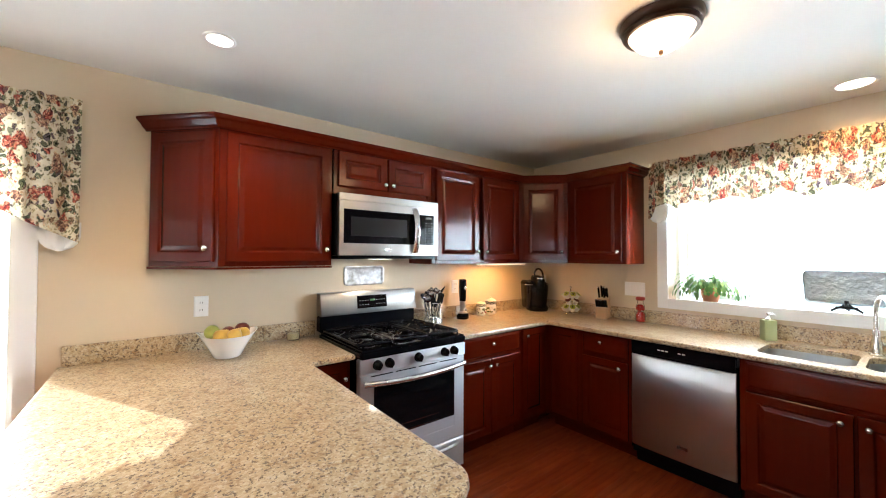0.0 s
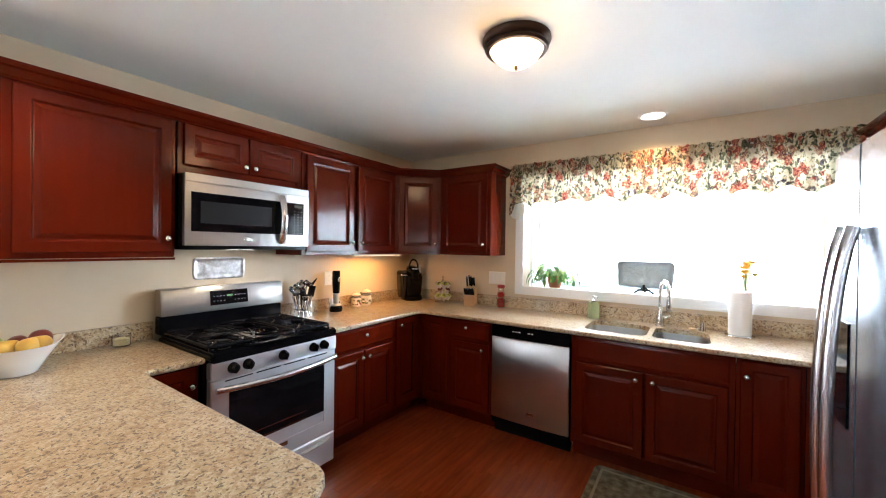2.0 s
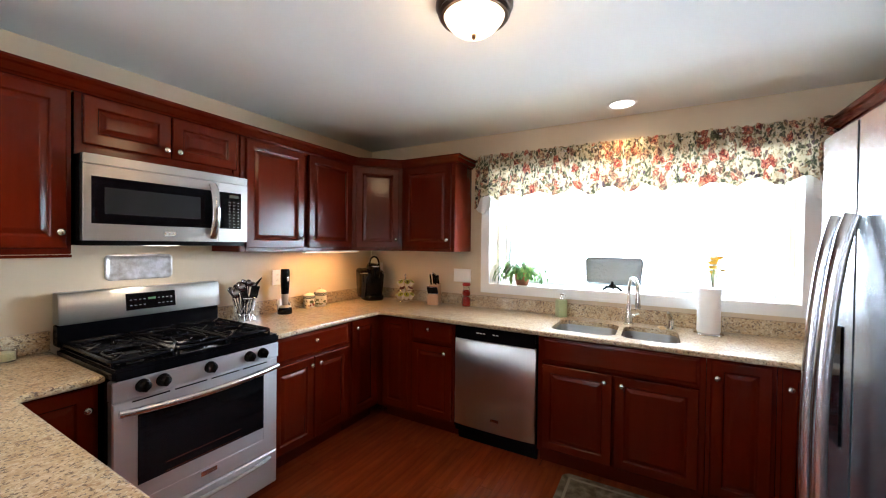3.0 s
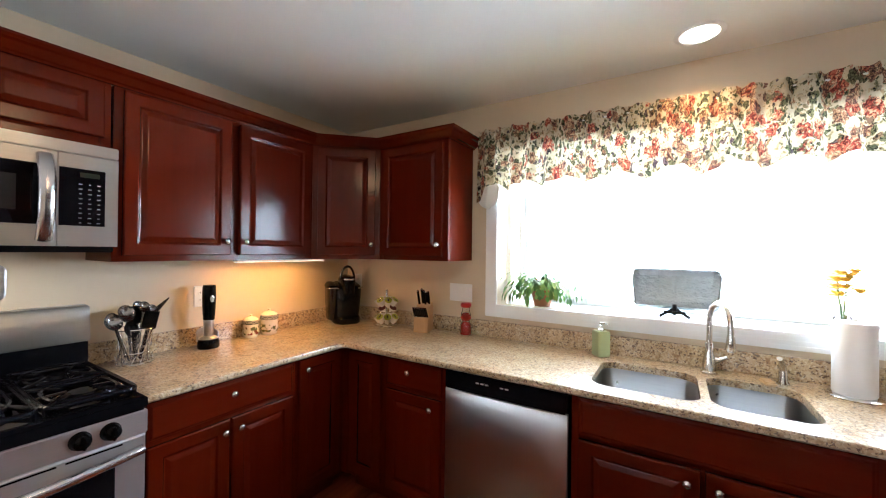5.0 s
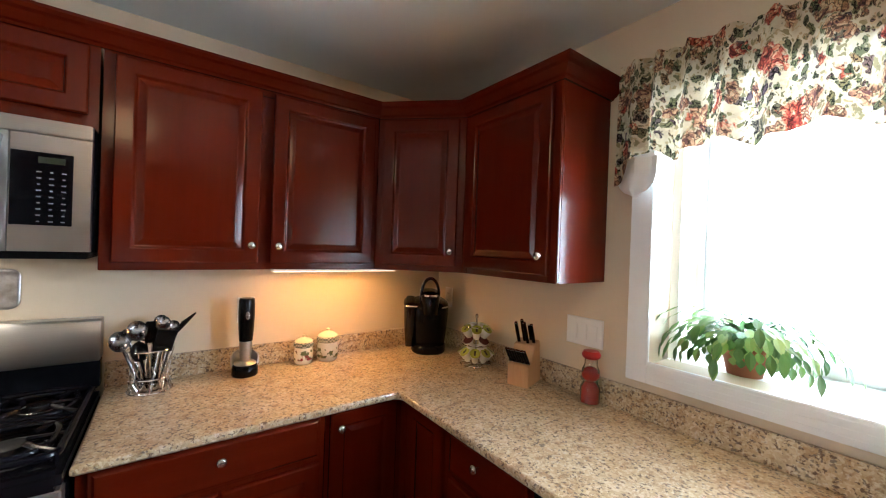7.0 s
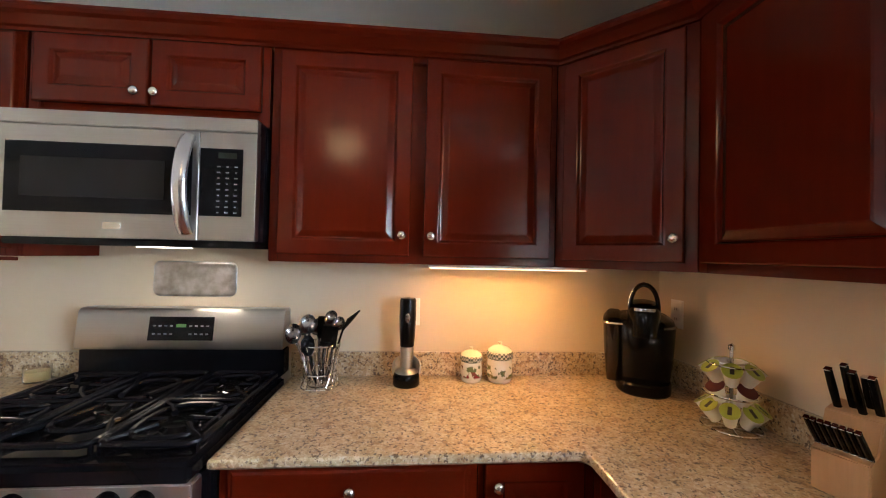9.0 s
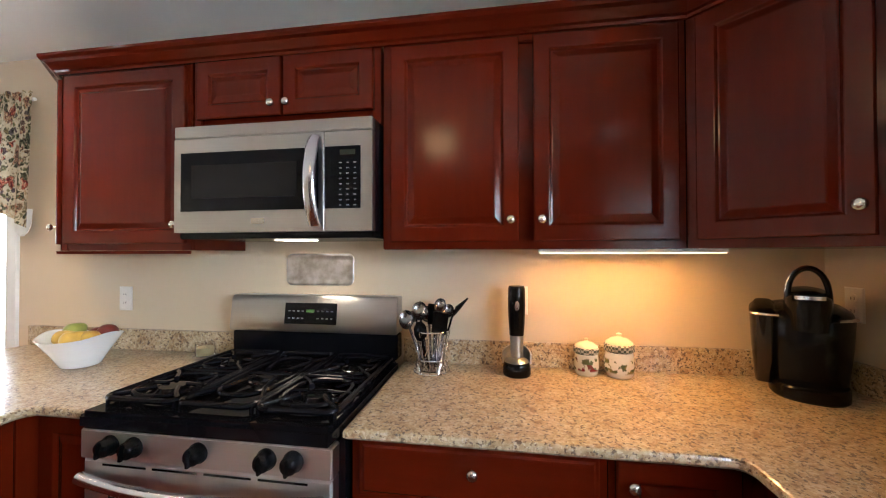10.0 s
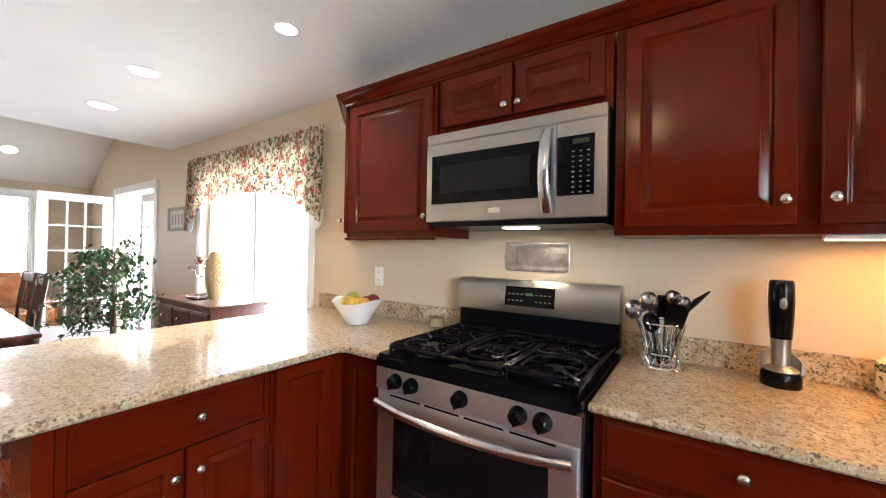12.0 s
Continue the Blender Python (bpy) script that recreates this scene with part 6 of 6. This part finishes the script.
yf = thing("yellow_flowers", EAST + 0.17, -2.93, 1.0835, 0, "yellow flowers in a small glass vase on the window sill", "flowers")
part("vase", lathe([(0, 0), (0.030, 0), (0.034, 0.05), (0.022, 0.10), (0.028, 0.13), (0.025, 0.13), (0.019, 0.10), (0.030, 0.05), (0.027, 0.006), (0, 0.006)], 20), M_GLASS, yf, "clear glass vase", True)
M_YEL = mat("yellow_petal", (0.80, 0.50, 0.04), 0.6)
stems = bmesh.new()
for i in range(9):
    a, r = random.uniform(0, 6.3), random.uniform(0.01, 0.06)
    h = random.uniform(0.16, 0.27)
    c = Vector((r * math.cos(a), r * math.sin(a), h))
    tube([(0, 0, 0.02), (c.x * 0.4, c.y * 0.4, 0.12), c], 0.002, 5, stems)
    fl = bmesh.new()
    for k in range(12):
        m = Matrix.Translation(c) @ Matrix.Rotation(2 * math.pi * k / 12, 4, "Z") @ Matrix.Rotation(radians(-20 - 25 * (k % 2)), 4, "Y")
        leaf(fl, m, 0.046, 0.026, 0.3, 0.2)
    part("flower", fl, M_YEL, yf, "yellow blossom")
part("stems", stems, M_LEAF, yf, "thin green stems", True)

latch = thing("drawer_latch", -0.684, -1.415, 0.846, 0, "small white curved child latch on the peninsula drawer top", "latch")
part("latch_hook", tube([(0.0, 0.030 * math.cos(t), 0.012 * math.sin(t)) for t in [math.pi * k / 10 for k in range(11)]], 0.004, 8), M_WPLAST, latch, "", True)

# ---- rug ----
M_RUG = mat("olive_rug", (0.10, 0.085, 0.05), 0.95)
_v = coords(M_RUG)
put_color(M_RUG, ramp(M_RUG, noise_tex(M_RUG, _v, 22, 4), [(0.35, (0.07, 0.055, 0.03)), (0.55, (0.15, 0.13, 0.08)), (0.7, (0.22, 0.19, 0.13))]))
bump(M_RUG, noise_tex(M_RUG, _v, 400, 2), 0.6, 0.003)
rug = tagged(obj("rug", slab(rounded([(0.90, -2.95), (1.40, -2.95), (1.40, -2.10), (0.90, -2.10)], [0.03, 0.03, 0.05, 0.05]), 0.0, 0.010, 0.003), M_RUG), "small olive patterned rug on the wood floor before the sink", "rug")
M_RUG_EDGE = mat("pale_rug_band", (0.26, 0.23, 0.16), 0.95)
bump(M_RUG_EDGE, noise_tex(M_RUG_EDGE, coords(M_RUG_EDGE), 400, 2), 0.6, 0.003)
for a, b, c, d in ((0.94, 0.955, -2.91, -2.14), (1.345, 1.36, -2.91, -2.14), (0.955, 1.345, -2.155, -2.14), (0.955, 1.345, -2.91, -2.895)):
    part("border_band", box(a, b, c, d, 0.0095, 0.0115), M_RUG_EDGE, rug, "pale woven border band")

# ---- dining side ----
def buffet():
    b = thing("buffet", -2.72, -0.235, 0, 0, "dark wooden buffet with drawers standing before the patio door", "sideboard")
    part("body", box(-0.46, 0.46, -0.215, 0.19, 0.08, 0.842), M_DINING, b)
    part("buffet_top", box(-0.49, 0.49, -0.24, 0.205, 0.843, 0.872, 0.006), M_DINING, b, "overhanging dark wood top")
    for sx in (-1, 1):
        for y in (-0.19, 0.165):
            part("foot", box(sx * 0.43 - 0.025, sx * 0.43 + 0.025, y - 0.025, y + 0.025, 0, 0.0795, 0.004), M_DINING, b)
    for i in range(3):
        d = part("drawer", nested(0.29, 0.16, DRAWER_STEPS), M_DINING, b)
        d.location = (-0.30 + 0.30 * i, -0.216, 0.735)
        knob(d, 0, 0)
        d = part("door", nested(0.29, 0.50, DOOR_STEPS), M_DINING, b)
        d.location = (-0.30 + 0.30 * i, -0.216, 0.385)
        knob(d, 0.11, 0.05)
    return b


buffet()
wv = thing("woven_vase", -2.63, -0.26, 0.8725, 0, "tall oval woven straw vase on the buffet", "vase")
M_STRAW = mat("woven_straw", (0.45, 0.30, 0.13), 0.8)
_w = node(M_STRAW, "ShaderNodeTexWave", Scale=75.0, Distortion=4.0)
M_STRAW.node_tree.links.new(coords(M_STRAW), _w.inputs["Vector"])
put_color(M_STRAW, ramp(M_STRAW, _w.outputs["Fac"], [(0.2, (0.25, 0.15, 0.06)), (0.8, (0.58, 0.42, 0.20))]))
bump(M_STRAW, _w.outputs["Fac"], 0.6, 0.004)
part("vase_body", lathe([(0, 0), (0.035, 0), (0.045, 0.02), (0.066, 0.12), (0.073, 0.22), (0.062, 0.32), (0.036, 0.385), (0.026, 0.395), (0, 0.395)], 24), M_STRAW, wv, "", True)
gb = thing("goblet_bouquet", -2.95, -0.24, 0.8725, 0, "tall clear glass goblet filled with dried dark flowers on the buffet", "vase")
part("goblet", lathe([(0, 0), (0.05, 0), (0.05, 0.004), (0.008, 0.012), (0.007, 0.16), (0.03, 0.18), (0.055, 0.24), (0.053, 0.24), (0.028, 0.185), (0, 0.17)], 24), M_GLASS, gb, "clear glass goblet", True)
fl = bmesh.new()
for i in range(60):
    a, e, r = random.uniform(0, 6.3), random.uniform(-0.2, 1.4), random.uniform(0.03, 0.085)
    c = Vector((r * math.cos(a) * math.cos(e), r * math.sin(a) * math.cos(e), 0.25 + r * math.sin(e)))
    leaf(fl, Matrix.Translation(c) @ Matrix.Rotation(a, 4, "Z") @ Matrix.Rotation(-e, 4, "Y"), 0.035, 0.024)
M_DRY = mat("dried_flower", (0.20, 0.08, 0.06), 0.8)
part("blossoms", fl, M_DRY, gb, "dried reddish blossoms")
gd = thing("glass_dish", -2.72, -0.34, 0.8725, 0, "low clear glass dish on the buffet", "dish")
part("dish", lathe([(0, 0), (0.06, 0), (0.10, 0.03), (0.098, 0.033), (0.058, 0.006), (0, 0.005)], 24), M_GLASS, gd, "", True)


def ficus():
    t = thing("ficus_tree", -4.10, -0.52, 0, 0, "leafy green indoor ficus tree in a pot near the french door", "tree")
    part("pot", lathe([(0, 0), (0.13, 0), (0.17, 0.26), (0.18, 0.28), (0.165, 0.28), (0.15, 0.24), (0, 0.24)], 24), mat("dark_basket_pot", (0.12, 0.07, 0.04), 0.8), t, "brown basket pot", True)
    br = bmesh.new()
    lv = bmesh.new()
    tube([(0, 0, 0.22), (0.02, 0.01, 0.5), (-0.01, 0.0, 0.85), (0.0, 0.0, 1.24)], [0.018, 0.015, 0.012, 0.006], 8, br)
    tube([(0.02, 0, 0.22), (-0.02, -0.01, 0.5), (0.02, 0.01, 0.8)], [0.013, 0.011, 0.008], 8, br)
    for i in range(74):
        a = random.uniform(0, 6.3)
        z = random.uniform(0.45, 1.22)
        r = random.uniform(0.18, 0.56) * (1 - 0.5 * max(0, (z - 0.75) / 0.5))
        if math.cos(a) < -0.3:
            r *= 1.35
        up = random.uniform(0.0, 0.24)
        end = Vector((r * math.cos(a), min(0.36, r * math.sin(a)), z + up - 0.25 * r))
        mid = end * 0.5 + Vector((0, 0, z * 0.5 + 0.06))
        tube([(0, 0, z), mid, end], [0.005, 0.004, 0.002], 5, br)
        for k in range(18):
            u = random.uniform(0.35, 1.0)
            p = Vector((0, 0, z)).lerp(mid, min(1, u * 2)) if u < 0.5 else mid.lerp(end, u * 2 - 1)
            p = p + Vector([random.gauss(0, 0.03) for _ in range(3)])
            m = Matrix.Translation(p) @ Euler((random.uniform(-1, 1), random.uniform(0.1, 1.2), random.uniform(0, 6.3))).to_matrix().to_4x4()
            leaf(lv, m, random.uniform(0.045, 0.07), 0.028, 0.2, 0.25)
    part("trunk", br, mat("ficus_bark", (0.16, 0.11, 0.07), 0.8), t, "thin woody stems", True)
    part("crown", lv, mat("ficus_leaf", (0.05, 0.11, 0.035), 0.35), t, "many small dark green leaves")


ficus()


def dining_chair():
    c = thing("dining_chair", 0, 0, 0, 0, "dark wood dining chair with a slatted back at the table", "chair", "chairs round the dining table")
    part("seat", box(-0.22, 0.22, -0.21, 0.21, 0.43, 0.465, 0.008), M_DINING, c)
    for sx in (-1, 1):
        part("leg", box(sx * 0.195 - 0.019, sx * 0.195 + 0.019, -0.20, -0.162, 0, 0.429, 0.003), M_DINING, c)
        part("leg", tube([(sx * 0.195, 0.19, 0), (sx * 0.195, 0.19, 0.45), (sx * 0.195, 0.215, 0.75), (sx * 0.195, 0.25, 1.0)], 0.021, 8), M_DINING, c, "", True)
    back = part("backrest", box(-0.18, 0.18, 0.228, 0.248, 0.90, 0.99, 0.004), M_DINING, c)
    part("rail", box(-0.176, 0.176, 0.200, 0.216, 0.60, 0.65, 0.003), M_DINING, back)
    for x in (-0.11, 0.0, 0.11):
        part("slat", tube([(x, 0.208, 0.65), (x, 0.222, 0.78), (x, 0.238, 0.905)], 0.018, 6, flat=1.0), M_DINING, back, "", True)
    return c


ch = dining_chair()
copy_thing(ch, pose(-5.28, -1.15, 0, 0, 0, 4))
ch.matrix_basis = pose(-4.72, -1.15, 0, 0, 0, -3)
dt = thing("dining_table", -3.95, -1.78, 0, 0, "dark glossy wooden dining table", "table")
part("tabletop", box(-1.25, 1.25, -0.52, 0.56, 0.722, 0.752, 0.006), M_DINING, dt, "dark glossy tabletop")
part("apron", frame_bars(-1.12, 1.12, -0.42, 0.46, 0.025, -0.721, -0.63), M_DINING, dt).rotation_euler = (radians(-90), 0, 0)
for sx in (-1, 1):
    for y in (-0.42, 0.46):
        part("leg", box(sx * 1.12 - 0.04, sx * 1.12 + 0.04, y - 0.04, y + 0.04, 0, 0.7215, 0.006), M_DINING, dt)

pf = thing("picture_frame", -4.06, -0.001, 1.60, 0, "small grey framed picture hung on the tan wall", "picture")
part("frame", frame_bars(-0.22, 0.22, -0.13, 0.13, 0.035, -0.022, 0), mat("grey_frame_wood", (0.28, 0.25, 0.20), 0.6), pf)
part("picture", box(-0.185, 0.185, -0.008, -0.001, -0.095, 0.095), mat("pale_print", (0.55, 0.52, 0.45), 0.7), pf)
for i in range(4):
    q = part("printed_bar", box(-0.014, 0.014, -0.0095, -0.0082, -0.06, 0.055), mat("grey_print", (0.24, 0.22, 0.18), 0.8), pf)
    q.location = (-0.12 + 0.08 * i, 0, 0)

so = thing("sofa", -6.72, -1.5, 0, 90, "orange patterned sofa under the far window", "sofa")
M_SOFA = mat("orange_sofa_cloth", (0.55, 0.22, 0.08), 0.9)
put_color(M_SOFA, ramp(M_SOFA, noise_tex(M_SOFA, coords(M_SOFA), 9, 4), [(0.35, (0.50, 0.16, 0.06)), (0.55, (0.62, 0.28, 0.12)), (0.7, (0.70, 0.48, 0.28))]))
part("seat", box(-0.80, 0.80, -0.38, 0.25, 0.12, 0.45, 0.04, seg=3), M_SOFA, so, "", True)
part("backrest", box(-0.80, 0.80, 0.255, 0.48, 0.12, 0.90, 0.06, seg=3), M_SOFA, so, "", True)
for s in (-1, 1):
    part("arm", box(s * 0.90 - 0.095, s * 0.90 + 0.095, -0.38, 0.48, 0.10, 0.62, 0.05, seg=3), M_SOFA, so, "", True)
    part("foot", box(s * 0.78 - 0.03, s * 0.78 + 0.03, -0.32, -0.26, 0, 0.12), M_DINING, so)
    part("foot", box(s * 0.78 - 0.03, s * 0.78 + 0.03, 0.32, 0.38, 0, 0.12), M_DINING, so)

# ---- floor boards ----
board_w, bi = 0.083, 0
meshes = {}
for ln in (0.9, 1.2, 0.7):
    bm = box(-ln / 2 + 0.0006, ln / 2 - 0.0006, -board_w / 2 + 0.0003, board_w / 2 - 0.0003, -0.0119, 0.0)
    me = bpy.data.meshes.new("floor_board")
    bm.to_mesh(me)
    bm.free()
    me.materials.append(M_FLOOR)
    meshes[ln] = me
for r in range(int(3.75 / board_w)):
    y = SOUTH + 0.03 + board_w * (r + 0.5)
    if y > -0.02:
        break
    x = -1.95 + random.uniform(0, 0.9)
    while x < 1.35 and bi < 300:
        ln = random.choice((0.9, 1.2, 0.7))
        o = new("floor_board", meshes[ln])
        o.parent = floor
        o.location = (x + ln / 2, y, 0)
        bi += 1
        x += ln
far = bmesh.new()
for r in range(int(3.75 / board_w)):
    y = SOUTH + 0.03 + board_w * (r + 0.5)
    x = WEST + 0.02
    while x < -2.2:
        ln = min(random.choice((0.9, 1.2, 0.7)), -1.95 - x)
        box(x + 0.0006, x + ln - 0.0006, y - board_w / 2 + 0.0006, y + board_w / 2 - 0.0006, -0.0119, -0.0004, bm=far)
        x += ln
tagged(part("far_floor_boards", far, M_FLOOR, floor, "glossy red oak boards of the dining side"), kind="stuff")
